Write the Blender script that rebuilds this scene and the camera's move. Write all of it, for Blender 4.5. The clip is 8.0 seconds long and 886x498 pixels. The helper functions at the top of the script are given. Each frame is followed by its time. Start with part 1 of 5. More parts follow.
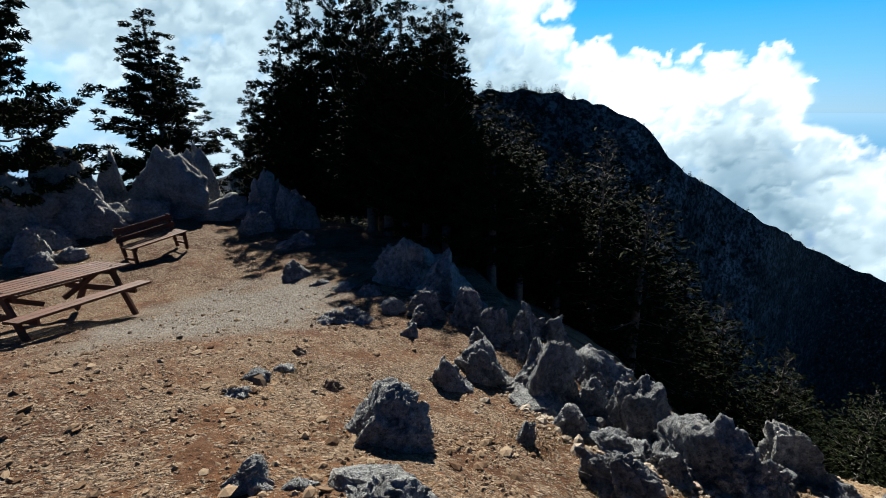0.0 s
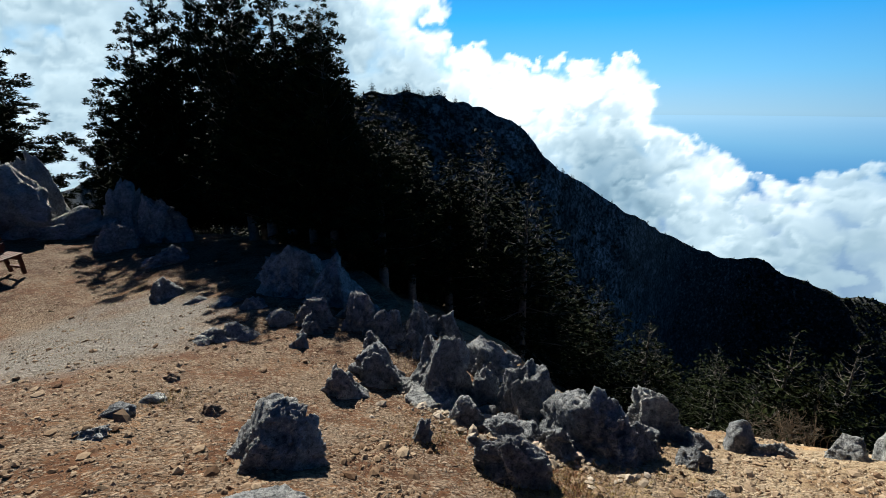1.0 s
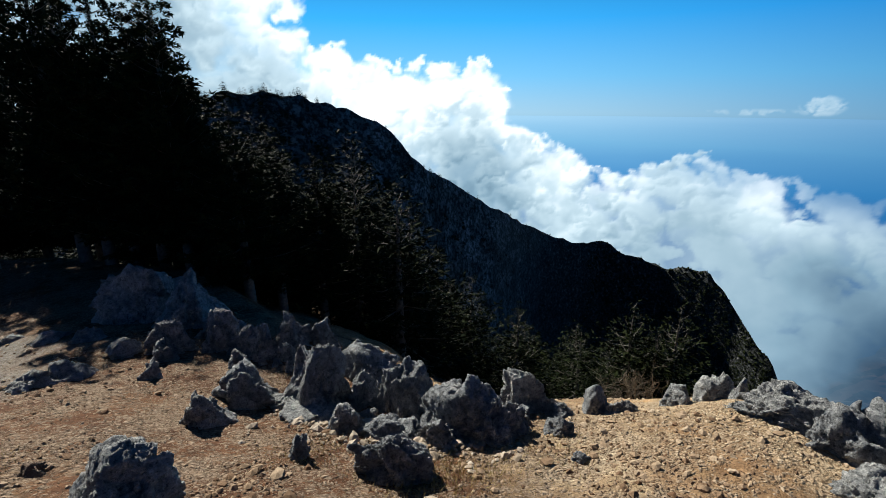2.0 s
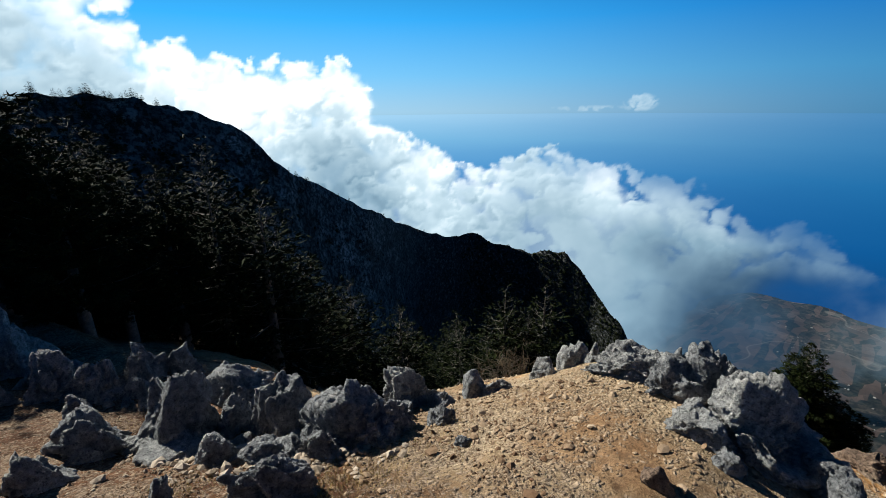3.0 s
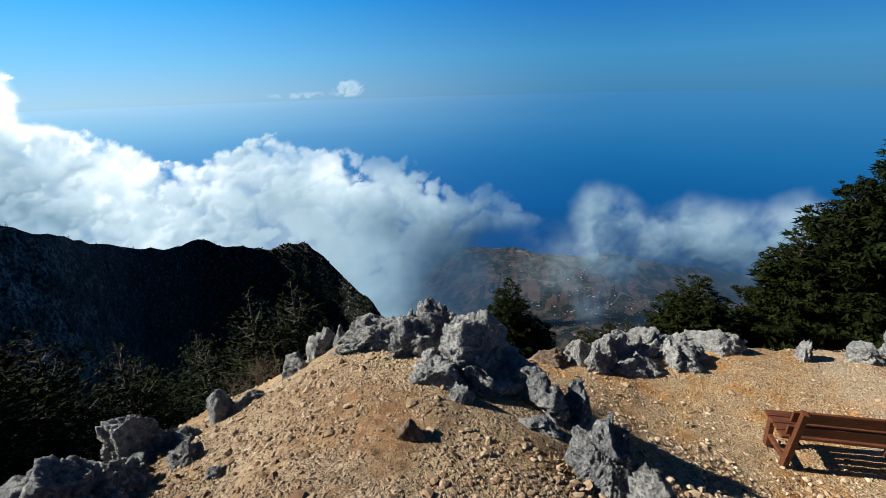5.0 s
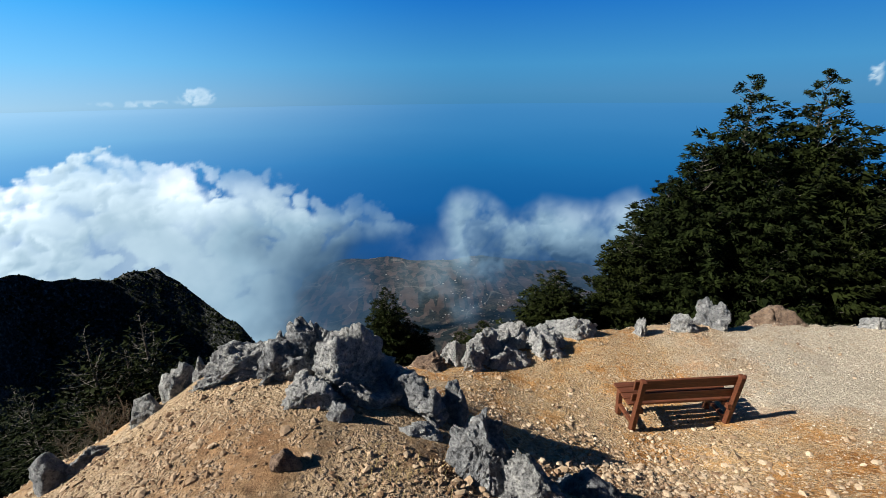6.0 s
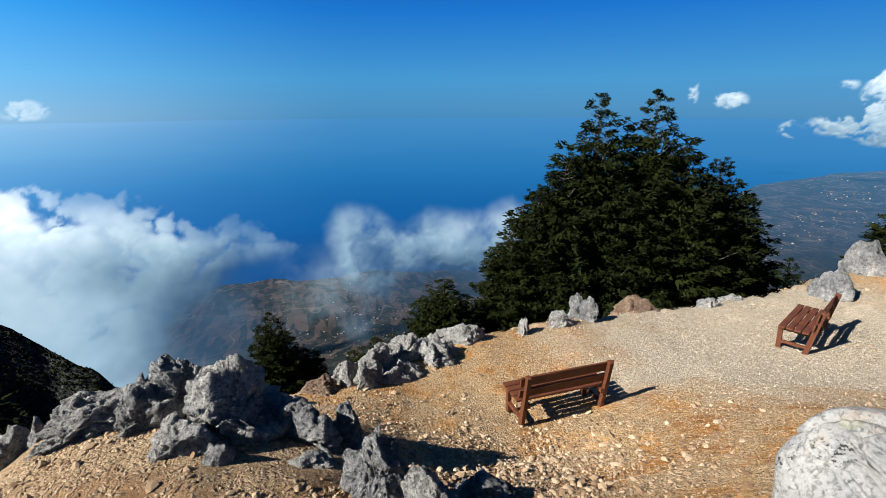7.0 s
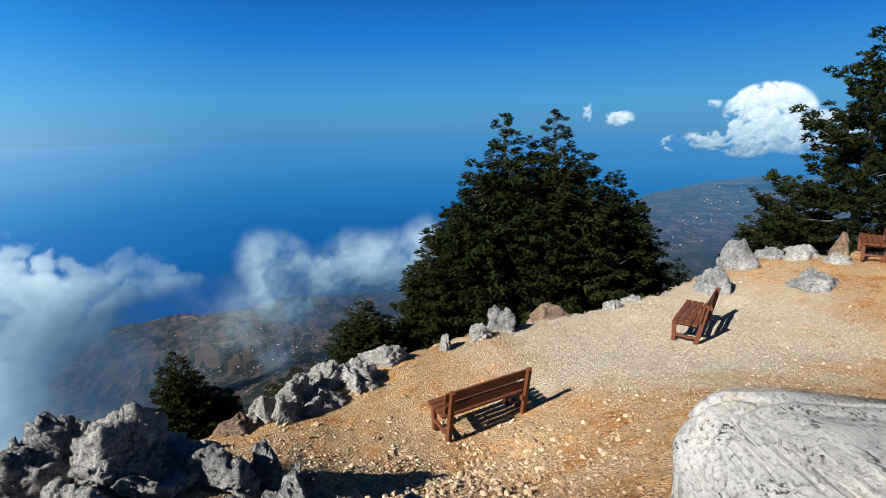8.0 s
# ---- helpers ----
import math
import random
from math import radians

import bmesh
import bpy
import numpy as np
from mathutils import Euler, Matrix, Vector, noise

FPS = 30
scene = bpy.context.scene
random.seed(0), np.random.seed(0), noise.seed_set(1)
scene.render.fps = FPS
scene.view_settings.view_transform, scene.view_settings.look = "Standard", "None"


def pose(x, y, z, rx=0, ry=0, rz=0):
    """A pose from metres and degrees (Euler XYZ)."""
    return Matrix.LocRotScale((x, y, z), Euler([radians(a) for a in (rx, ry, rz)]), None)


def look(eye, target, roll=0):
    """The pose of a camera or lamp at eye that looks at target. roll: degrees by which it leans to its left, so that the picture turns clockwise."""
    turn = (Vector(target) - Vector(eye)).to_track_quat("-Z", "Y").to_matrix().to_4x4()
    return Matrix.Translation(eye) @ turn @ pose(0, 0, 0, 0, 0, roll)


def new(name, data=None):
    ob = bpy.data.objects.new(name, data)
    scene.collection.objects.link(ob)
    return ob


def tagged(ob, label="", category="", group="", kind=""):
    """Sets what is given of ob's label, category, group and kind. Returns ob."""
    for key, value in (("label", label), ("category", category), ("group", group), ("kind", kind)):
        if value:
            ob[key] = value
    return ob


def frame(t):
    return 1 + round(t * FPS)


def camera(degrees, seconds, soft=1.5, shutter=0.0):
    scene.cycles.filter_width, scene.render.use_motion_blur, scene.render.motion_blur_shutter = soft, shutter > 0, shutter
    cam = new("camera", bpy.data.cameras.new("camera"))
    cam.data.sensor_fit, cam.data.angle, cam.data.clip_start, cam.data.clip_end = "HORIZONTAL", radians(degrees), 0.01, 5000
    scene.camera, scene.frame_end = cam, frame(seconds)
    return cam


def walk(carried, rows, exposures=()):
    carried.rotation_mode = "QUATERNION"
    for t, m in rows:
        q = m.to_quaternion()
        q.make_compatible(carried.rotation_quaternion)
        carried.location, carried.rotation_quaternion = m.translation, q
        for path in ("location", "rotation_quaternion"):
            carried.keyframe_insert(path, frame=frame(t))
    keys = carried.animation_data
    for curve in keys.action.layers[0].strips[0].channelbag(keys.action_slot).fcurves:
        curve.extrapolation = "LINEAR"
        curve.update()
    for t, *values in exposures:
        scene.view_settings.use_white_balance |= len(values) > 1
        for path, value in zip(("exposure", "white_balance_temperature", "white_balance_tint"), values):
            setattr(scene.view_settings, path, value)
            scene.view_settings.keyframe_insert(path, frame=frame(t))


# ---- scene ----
cam = camera(86.40, 8.0, soft=0.9)
# seconds, x, y, z, yaw, pitch, roll
ROWS = [
    (0.0, 0.000, -0.000, 2.800, 0.16, -17.49, -0.53),
    (0.5, 0.038, 0.008, 2.793, -6.56, -17.29, -0.47),
    (1.0, 0.079, 0.010, 2.783, -13.30, -17.32, -0.23),
    (1.5, 0.120, 0.012, 2.775, -21.14, -17.35, -0.07),
    (3.0, 0.230, -0.041, 2.756, -44.64, -17.33, -0.70),
    (3.5, 0.267, -0.071, 2.754, -52.64, -17.96, -1.56),
    (4.0, 0.285, -0.099, 2.756, -60.76, -18.50, -1.80),
    (4.5, 0.310, -0.120, 2.747, -68.80, -19.14, -1.85),
    (6.0, 0.317, -0.205, 2.763, -92.86, -18.50, -0.65),
    (6.5, 0.314, -0.237, 2.764, -100.40, -17.72, -0.26),
    (7.0, 0.319, -0.261, 2.761, -106.99, -16.94, -0.26),
    (7.5, 0.304, -0.284, 2.766, -111.80, -15.97, -0.78),
    (8.0, 0.286, -0.295, 2.781, -117.20, -14.79, -0.95),
]
walk(cam, [(t, pose(x, y, z, 90 + pitch, 0, yaw) @ pose(0, 0, 0, 0, 0, roll)) for t, x, y, z, yaw, pitch, roll in ROWS],
     exposures=[(0.0, 1.20, 6300, 5), (3.0, 1.06, 6300, 5), (6.0, 1.24, 6420, 8), (8.0, 1.40, 6450, 9)])

# ---- light ----
SUN_AZ, SUN_EL = -8.0, 36.0
world = bpy.data.worlds.new("world")
scene.world = world
world.use_nodes = True
wn = world.node_tree.nodes
wl = world.node_tree.links
sky = wn.new("ShaderNodeTexSky")
sky.sky_type = "NISHITA"
sky.sun_disc = False
sky.sun_elevation = radians(SUN_EL)
sky.sun_rotation = radians(SUN_AZ)
sky.altitude = 900
sky.air_density, sky.dust_density, sky.ozone_density = 1.0, 0.05, 4.0
hs = wn.new("ShaderNodeHueSaturation")
hs.inputs["Saturation"].default_value = 1.25
wl.new(sky.outputs[0], hs.inputs["Color"])


def sky_ramp(source, *stops):
    n = wn.new("ShaderNodeValToRGB")
    while len(n.color_ramp.elements) < len(stops):
        n.color_ramp.elements.new(0.5)
    for e, (at, colour) in zip(n.color_ramp.elements, stops):
        e.position, e.color = at, (*colour, 1)
    wl.new(source, n.inputs[0])
    return n.outputs[0]


def sky_mix(fac, a, b):
    n = wn.new("ShaderNodeMix")
    n.data_type = "RGBA"
    for socket, value in ((n.inputs[0], fac), (n.inputs[6], a), (n.inputs[7], b)):
        if isinstance(value, float):
            socket.default_value = value
        else:
            wl.new(value, socket)
    return n.outputs[2]


# the clear sky's own colours, paler towards the sun and the horizon
way_out = wn.new("ShaderNodeTexCoord").outputs["Generated"]
rise = wn.new("ShaderNodeSeparateXYZ")
wl.new(way_out, rise.inputs[0])
lift = wn.new("ShaderNodeMapRange")
lift.inputs["From Min"].default_value, lift.inputs["From Max"].default_value = -0.1, 0.9
wl.new(rise.outputs[2], lift.inputs["Value"])
toward = wn.new("ShaderNodeVectorMath")
toward.operation = "DOT_PRODUCT"
toward.inputs[1].default_value = (math.sin(radians(SUN_AZ)), math.cos(radians(SUN_AZ)), 0)
wl.new(way_out, toward.inputs[0])
near_sun = wn.new("ShaderNodeMapRange")
near_sun.interpolation_type = "SMOOTHSTEP"
near_sun.inputs["From Min"].default_value, near_sun.inputs["From Max"].default_value = -0.3, 0.9
wl.new(toward.outputs["Value"], near_sun.inputs["Value"])
off_side = sky_ramp(lift.outputs[0], (0.05, (0.022, 0.15, 0.335)), (0.08, (0.026, 0.185, 0.39)), (0.15, (0.035, 0.225, 0.475)), (0.27, (0.006, 0.130, 0.465)), (0.42, (0.003, 0.042, 0.17)), (1.0, (0.001, 0.014, 0.06)))
sun_side = sky_ramp(lift.outputs[0], (0.05, (0.25, 0.45, 0.62)), (0.08, (0.38, 0.62, 0.82)), (0.15, (0.20, 0.56, 0.93)), (0.25, (0.05, 0.43, 0.95)), (0.42, (0.015, 0.11, 0.30)), (1.0, (0.003, 0.028, 0.10)))
clear_sky = sky_mix(near_sun.outputs[0], off_side, sun_side)
dim = wn.new("ShaderNodeVectorMath")
dim.operation = "SCALE"
dim.inputs["Scale"].default_value = 0.07
wl.new(hs.outputs[0], dim.inputs[0])
wl.new(sky_mix(0.94, dim.outputs[0], clear_sky), wn["Background"].inputs["Color"])
wn["Background"].inputs["Strength"].default_value = 0.53
sun_data = bpy.data.lights.new("sun", "SUN")
sun_data.energy, sun_data.angle, sun_data.color = 5.0, radians(0.53), (1.0, 0.94, 0.85)
sun = new("sun", sun_data)
az, el = radians(SUN_AZ), radians(SUN_EL)
sun_way = Vector((math.sin(az) * math.cos(el), math.cos(az) * math.cos(el), math.sin(el)))
sun.matrix_world = look(sun_way * 60, (0, 0, 0))


# ---- materials ----
def material(name, build):
    m = bpy.data.materials.new(name)
    m.use_nodes = True
    nt = m.node_tree
    build(nt, nt.nodes, nt.links, nt.nodes["Principled BSDF"])
    return m


def node(nt, kind, **values):
    n = nt.nodes.new(kind)
    for key, value in values.items():
        n.inputs[key].default_value = value
    return n


def ramp(nt, source, *stops):
    n = nt.nodes.new("ShaderNodeValToRGB")
    while len(n.color_ramp.elements) < len(stops):
        n.color_ramp.elements.new(0.5)
    for e, (at, colour) in zip(n.color_ramp.elements, stops):
        e.position, e.color = at, (*colour, 1)
    nt.links.new(source, n.inputs[0])
    return n.outputs[0]


def noise_tex(nt, scale, detail=6, rough=0.6, coords=None, distortion=0.0):
    n = node(nt, "ShaderNodeTexNoise", Scale=scale, Detail=detail, Roughness=rough, Distortion=distortion)
    if coords is None:
        coords = nt.nodes.new("ShaderNodeTexCoord").outputs["Object"]
    nt.links.new(coords, n.inputs["Vector"])
    return n.outputs["Fac"]


def mix(nt, fac, a, b, mode="MIX"):
    n = nt.nodes.new("ShaderNodeMix")
    n.data_type, n.blend_type = "RGBA", mode
    for socket, value in ((n.inputs[0], fac), (n.inputs[6], a), (n.inputs[7], b)):
        if isinstance(value, (int, float)):
            socket.default_value = value
        elif isinstance(value, tuple):
            socket.default_value = (*value, 1)
        else:
            nt.links.new(value, socket)
    return n.outputs[2]


def maths(nt, op, a, b=0.0, clamp=False):
    n = nt.nodes.new("ShaderNodeMath")
    n.operation, n.use_clamp = op, clamp
    for socket, value in ((n.inputs[0], a), (n.inputs[1], b)):
        if isinstance(value, (int, float)):
            socket.default_value = value
        else:
            nt.links.new(value, socket)
    return n.outputs[0]


def bump(nt, bsdf, height, strength, distance):
    n = node(nt, "ShaderNodeBump", Strength=strength, Distance=distance)
    nt.links.new(height, n.inputs["Height"])
    nt.links.new(n.outputs[0], bsdf.inputs["Normal"])


def rock_material(name, dark, mid, light, relief=0.09, patchy=False):
    def build(nt, n, l, bsdf):
        big, fine = noise_tex(nt, 1.7, 8, 0.65), noise_tex(nt, 14, 8, 0.7)
        tone = ramp(nt, big, (0.3, dark), (0.5, mid), (0.72, light))
        grain = ramp(nt, fine, (0.3, (0.42, 0.42, 0.44)), (0.5, (0.92, 0.92, 0.92)), (0.72, (1.35, 1.32, 1.26)))
        pits = ramp(nt, noise_tex(nt, 38, 6, 0.7), (0.36, (0.35, 0.35, 0.37)), (0.46, (1, 1, 1)))
        specks = ramp(nt, noise_tex(nt, 95, 4, 0.7), (0.36, (0.75, 0.75, 0.77)), (0.64, (1.2, 1.2, 1.19)))
        seam = noise_tex(nt, 1.6, 5, 0.5)
        part_of = ramp(nt, noise_tex(nt, 1.1, 3, 0.5), (0.50, (0, 0, 0)), (0.56, (1, 1, 1)))
        crack = ramp(nt, maths(nt, "ABSOLUTE", maths(nt, "SUBTRACT", seam, 0.5)), (0.0, (0.25, 0.24, 0.23)), (0.006, (1, 1, 1)))
        crack = mix(nt, part_of, (1.0, 1.0, 1.0), crack)
        col = mix(nt, 0.4 if patchy else 1.0, tone, grain, "MULTIPLY")
        col = mix(nt, 0.2 if patchy else 0.8, col, pits, "MULTIPLY")
        col = mix(nt, 0.5 if patchy else 1.0, col, specks, "MULTIPLY")
        if patchy:
            where = ramp(nt, noise_tex(nt, 4.5, 4, 0.6), (0.50, (0, 0, 0)), (0.60, (1, 1, 1)))
            pocks = ramp(nt, noise_tex(nt, 30, 4, 0.65), (0.40, (0.12, 0.12, 0.11)), (0.47, (1, 1, 1)))
            col = mix(nt, where, col, mix(nt, 1.0, col, pocks, "MULTIPLY"))
            moss = ramp(nt, noise_tex(nt, 3.4, 7, 0.7), (0.60, (0, 0, 0)), (0.68, (0.55, 0.55, 0.55)))
            col = mix(nt, moss, col, (0.20, 0.20, 0.11))
        rust = ramp(nt, noise_tex(nt, 3.1, 6, 0.6), (0.60, (0, 0, 0)), (0.74, (0.5, 0.5, 0.5)))
        col = mix(nt, rust, col, (0.30, 0.20, 0.115))
        l.new(mix(nt, 1.0, col, crack, "MULTIPLY"), bsdf.inputs["Base Color"])
        bsdf.inputs["Roughness"].default_value = 0.9
        bsdf.inputs["Specular IOR Level"].default_value = 0.25
        height = maths(nt, "ADD", fine, maths(nt, "ADD", maths(nt, "MULTIPLY", pits, 0.4), maths(nt, "MULTIPLY", crack, 0.3)))
        bump(nt, bsdf, height, 1.0, relief)
    return material(name, build)


LIMESTONE = rock_material("grey_limestone", (0.105, 0.11, 0.116), (0.235, 0.24, 0.246), (0.43, 0.43, 0.42))
PALE_LIMESTONE = rock_material("pale_limestone", (0.17, 0.17, 0.172), (0.31, 0.31, 0.302), (0.47, 0.46, 0.44))
SMOOTH_LIMESTONE = rock_material("smooth_limestone", (0.21, 0.213, 0.215), (0.25, 0.252, 0.25), (0.30, 0.297, 0.288), 0.015, True)
TAN_STONE = rock_material("tan_stone", (0.131, 0.0861, 0.0615), (0.221, 0.152, 0.107), (0.295, 0.238, 0.18))


def ground_build(nt, n, l, bsdf):
    geo = nt.nodes.new("ShaderNodeNewGeometry")
    pos = geo.outputs["Position"]
    sep = nt.nodes.new("ShaderNodeSeparateXYZ")
    l.new(pos, sep.inputs[0])
    patch, mid, fine = noise_tex(nt, 0.75, 6, 0.66, pos), noise_tex(nt, 7, 8, 0.7, pos), noise_tex(nt, 60, 6, 0.7, pos)
    warp = maths(nt, "MULTIPLY", maths(nt, "SUBTRACT", noise_tex(nt, 0.9, 4, 0.6, pos), 0.5), 3.0)

    def spot(cx, cy, rx, ry):
        dx = maths(nt, "DIVIDE", maths(nt, "SUBTRACT", sep.outputs[0], cx), rx)
        dy = maths(nt, "DIVIDE", maths(nt, "SUBTRACT", sep.outputs[1], cy), ry)
        r = maths(nt, "ADD", maths(nt, "MULTIPLY", dx, dx), maths(nt, "MULTIPLY", dy, dy))
        return maths(nt, "SUBTRACT", 1.6, maths(nt, "ADD", r, warp), True)
    # earth is darker and redder off the terrace, paler and sandier on it
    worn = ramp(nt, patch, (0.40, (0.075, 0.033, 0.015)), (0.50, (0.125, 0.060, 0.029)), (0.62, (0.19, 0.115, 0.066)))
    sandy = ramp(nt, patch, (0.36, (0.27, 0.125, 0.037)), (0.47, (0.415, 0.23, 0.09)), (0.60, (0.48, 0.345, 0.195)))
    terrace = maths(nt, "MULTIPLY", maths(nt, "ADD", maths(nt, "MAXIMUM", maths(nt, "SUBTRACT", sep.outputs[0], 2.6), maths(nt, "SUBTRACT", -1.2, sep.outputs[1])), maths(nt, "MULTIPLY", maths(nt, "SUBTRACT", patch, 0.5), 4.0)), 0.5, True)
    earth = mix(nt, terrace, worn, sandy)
    mound = spot(3.6, 1.5, 1.7, 2.0)
    earth = mix(nt, mound, earth, ramp(nt, patch, (0.36, (0.20, 0.125, 0.070)), (0.47, (0.30, 0.225, 0.145)), (0.60, (0.42, 0.345, 0.25))))
    earth = mix(nt, maths(nt, "MULTIPLY", spot(3.25, 1.35, 0.5, 0.6), 0.6), earth, (0.21, 0.118, 0.06))
    earth = mix(nt, 1.0, earth, ramp(nt, mid, (0.32, (0.45, 0.41, 0.37)), (0.62, (1.22, 1.2, 1.14))), "MULTIPLY")
    chips = ramp(nt, fine, (0.35, (0.7, 0.68, 0.66)), (0.62, (1.2, 1.18, 1.15)))
    earth = mix(nt, 1.0, earth, chips, "MULTIPLY")
    cells = []
    jitter = nt.nodes.new("ShaderNodeVectorMath")
    jitter.operation = "MULTIPLY_ADD"
    shift = node(nt, "ShaderNodeTexNoise", Scale=9.0, Detail=3.0)
    l.new(pos, shift.inputs["Vector"])
    l.new(shift.outputs["Color"], jitter.inputs[0])
    jitter.inputs[1].default_value = (0.09, 0.09, 0.02)
    l.new(pos, jitter.inputs[2])
    for scale in (27.0, 66.0):
        vor = node(nt, "ShaderNodeTexVoronoi", Scale=scale)
        l.new(jitter.outputs[0], vor.inputs["Vector"])
        rnd = nt.nodes.new("ShaderNodeSeparateColor")
        l.new(vor.outputs["Color"], rnd.inputs[0])
        cells.append((vor.outputs["Distance"], rnd.outputs[0], rnd.outputs[1]))
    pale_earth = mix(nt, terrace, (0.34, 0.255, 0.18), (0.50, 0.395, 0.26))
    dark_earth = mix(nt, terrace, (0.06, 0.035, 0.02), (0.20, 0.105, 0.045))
    stony = maths(nt, "MULTIPLY", maths(nt, "SUBTRACT", noise_tex(nt, 1.5, 5, 0.65, pos), 0.475), 3.6)
    covers = []
    for dist, pick, shade in cells:
        stone = mix(nt, shade, dark_earth, pale_earth)
        cover = maths(nt, "GREATER_THAN", maths(nt, "ADD", pick, maths(nt, "ADD", stony, maths(nt, "MULTIPLY", maths(nt, "SUBTRACT", mid, 0.5), 1.2))), 0.52)
        covers.append(cover)
        body = maths(nt, "SUBTRACT", 1.25, maths(nt, "MULTIPLY", dist, 1.3), True)
        earth = mix(nt, maths(nt, "MULTIPLY", maths(nt, "MULTIPLY", cover, body), 0.95), earth, stone)
    # pale crushed gravel laid over the terrace and, darker, in a tongue beside the picnic table
    gravel = maths(nt, "MAXIMUM", spot(6.9, -9.2, 3.3, 3.9), spot(-3.6, 7.4, 1.7, 2.4))
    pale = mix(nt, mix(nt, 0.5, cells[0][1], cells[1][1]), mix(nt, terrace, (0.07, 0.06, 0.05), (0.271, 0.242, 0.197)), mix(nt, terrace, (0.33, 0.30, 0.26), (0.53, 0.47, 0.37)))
    col = mix(nt, maths(nt, "MULTIPLY", gravel, 0.85), earth, pale)
    # dark stony soil and scrub away from the trodden top
    dist = nt.nodes.new("ShaderNodeVectorMath")
    dist.operation = "LENGTH"
    l.new(pos, dist.inputs[0])
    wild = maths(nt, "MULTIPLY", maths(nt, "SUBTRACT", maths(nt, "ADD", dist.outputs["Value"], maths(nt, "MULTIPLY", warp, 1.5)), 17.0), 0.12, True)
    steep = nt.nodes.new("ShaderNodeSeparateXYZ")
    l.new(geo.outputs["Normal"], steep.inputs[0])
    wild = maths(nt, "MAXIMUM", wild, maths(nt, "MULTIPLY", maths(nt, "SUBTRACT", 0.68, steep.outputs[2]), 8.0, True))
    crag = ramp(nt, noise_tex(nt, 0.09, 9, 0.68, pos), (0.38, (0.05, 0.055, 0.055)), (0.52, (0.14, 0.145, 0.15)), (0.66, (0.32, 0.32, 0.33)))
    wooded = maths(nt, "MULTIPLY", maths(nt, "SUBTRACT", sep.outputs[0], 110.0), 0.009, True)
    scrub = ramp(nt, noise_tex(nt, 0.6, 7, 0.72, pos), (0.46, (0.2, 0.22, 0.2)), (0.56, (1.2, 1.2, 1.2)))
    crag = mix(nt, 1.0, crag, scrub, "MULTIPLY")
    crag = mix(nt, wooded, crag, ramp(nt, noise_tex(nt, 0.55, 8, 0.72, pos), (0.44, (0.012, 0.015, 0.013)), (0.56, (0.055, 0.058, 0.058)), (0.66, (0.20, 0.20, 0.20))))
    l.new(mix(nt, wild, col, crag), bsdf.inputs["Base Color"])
    bsdf.inputs["Roughness"].default_value = 0.95
    bsdf.inputs["Specular IOR Level"].default_value = 0.15
    relief = maths(nt, "ADD", mid, maths(nt, "MULTIPLY", fine, 0.4))
    for (dist, pick, shade), cover, k in zip(cells, covers, (1.0, 0.5)):
        relief = maths(nt, "SUBTRACT", relief, maths(nt, "MULTIPLY", maths(nt, "MULTIPLY", dist, maths(nt, "ADD", maths(nt, "MULTIPLY", cover, maths(nt, "ADD", pick, 0.4)), 0.1)), k))
    bump(nt, bsdf, relief, 1.0, 0.04)
    slope = node(nt, "ShaderNodeBump", Strength=1.0, Distance=2.5)
    l.new(maths(nt, "MULTIPLY", noise_tex(nt, 0.3, 8, 0.7, pos), wild), slope.inputs["Height"])
    l.new(slope.outputs[0], bsdf.inputs["Normal"].links[0].from_node.inputs["Normal"])


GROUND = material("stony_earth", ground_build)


def stones_build(dark, mid, light):
    def build(nt, n, l, bsdf):
        rnd = nt.nodes.new("ShaderNodeNewGeometry").outputs["Random Per Island"]
        col = ramp(nt, rnd, (0.0, dark), (0.45, mid), (1.0, light))
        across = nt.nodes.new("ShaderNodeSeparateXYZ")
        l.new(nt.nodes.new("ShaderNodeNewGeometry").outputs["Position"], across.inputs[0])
        # stones darken below x = 4.6, most from 2.6 down
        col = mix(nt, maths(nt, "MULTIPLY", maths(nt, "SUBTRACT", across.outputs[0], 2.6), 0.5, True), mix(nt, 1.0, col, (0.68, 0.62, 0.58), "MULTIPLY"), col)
        l.new(mix(nt, 1.0, col, ramp(nt, noise_tex(nt, 70, 3), (0.3, (0.75, 0.75, 0.75)), (0.7, (1.1, 1.1, 1.1))), "MULTIPLY"), bsdf.inputs["Base Color"])
        bsdf.inputs["Roughness"].default_value = 0.95
        bsdf.inputs["Specular IOR Level"].default_value = 0.15
    return build


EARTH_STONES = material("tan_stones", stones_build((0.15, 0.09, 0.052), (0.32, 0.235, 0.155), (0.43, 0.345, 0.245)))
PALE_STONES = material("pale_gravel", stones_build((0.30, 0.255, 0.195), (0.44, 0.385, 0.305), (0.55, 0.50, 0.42)))


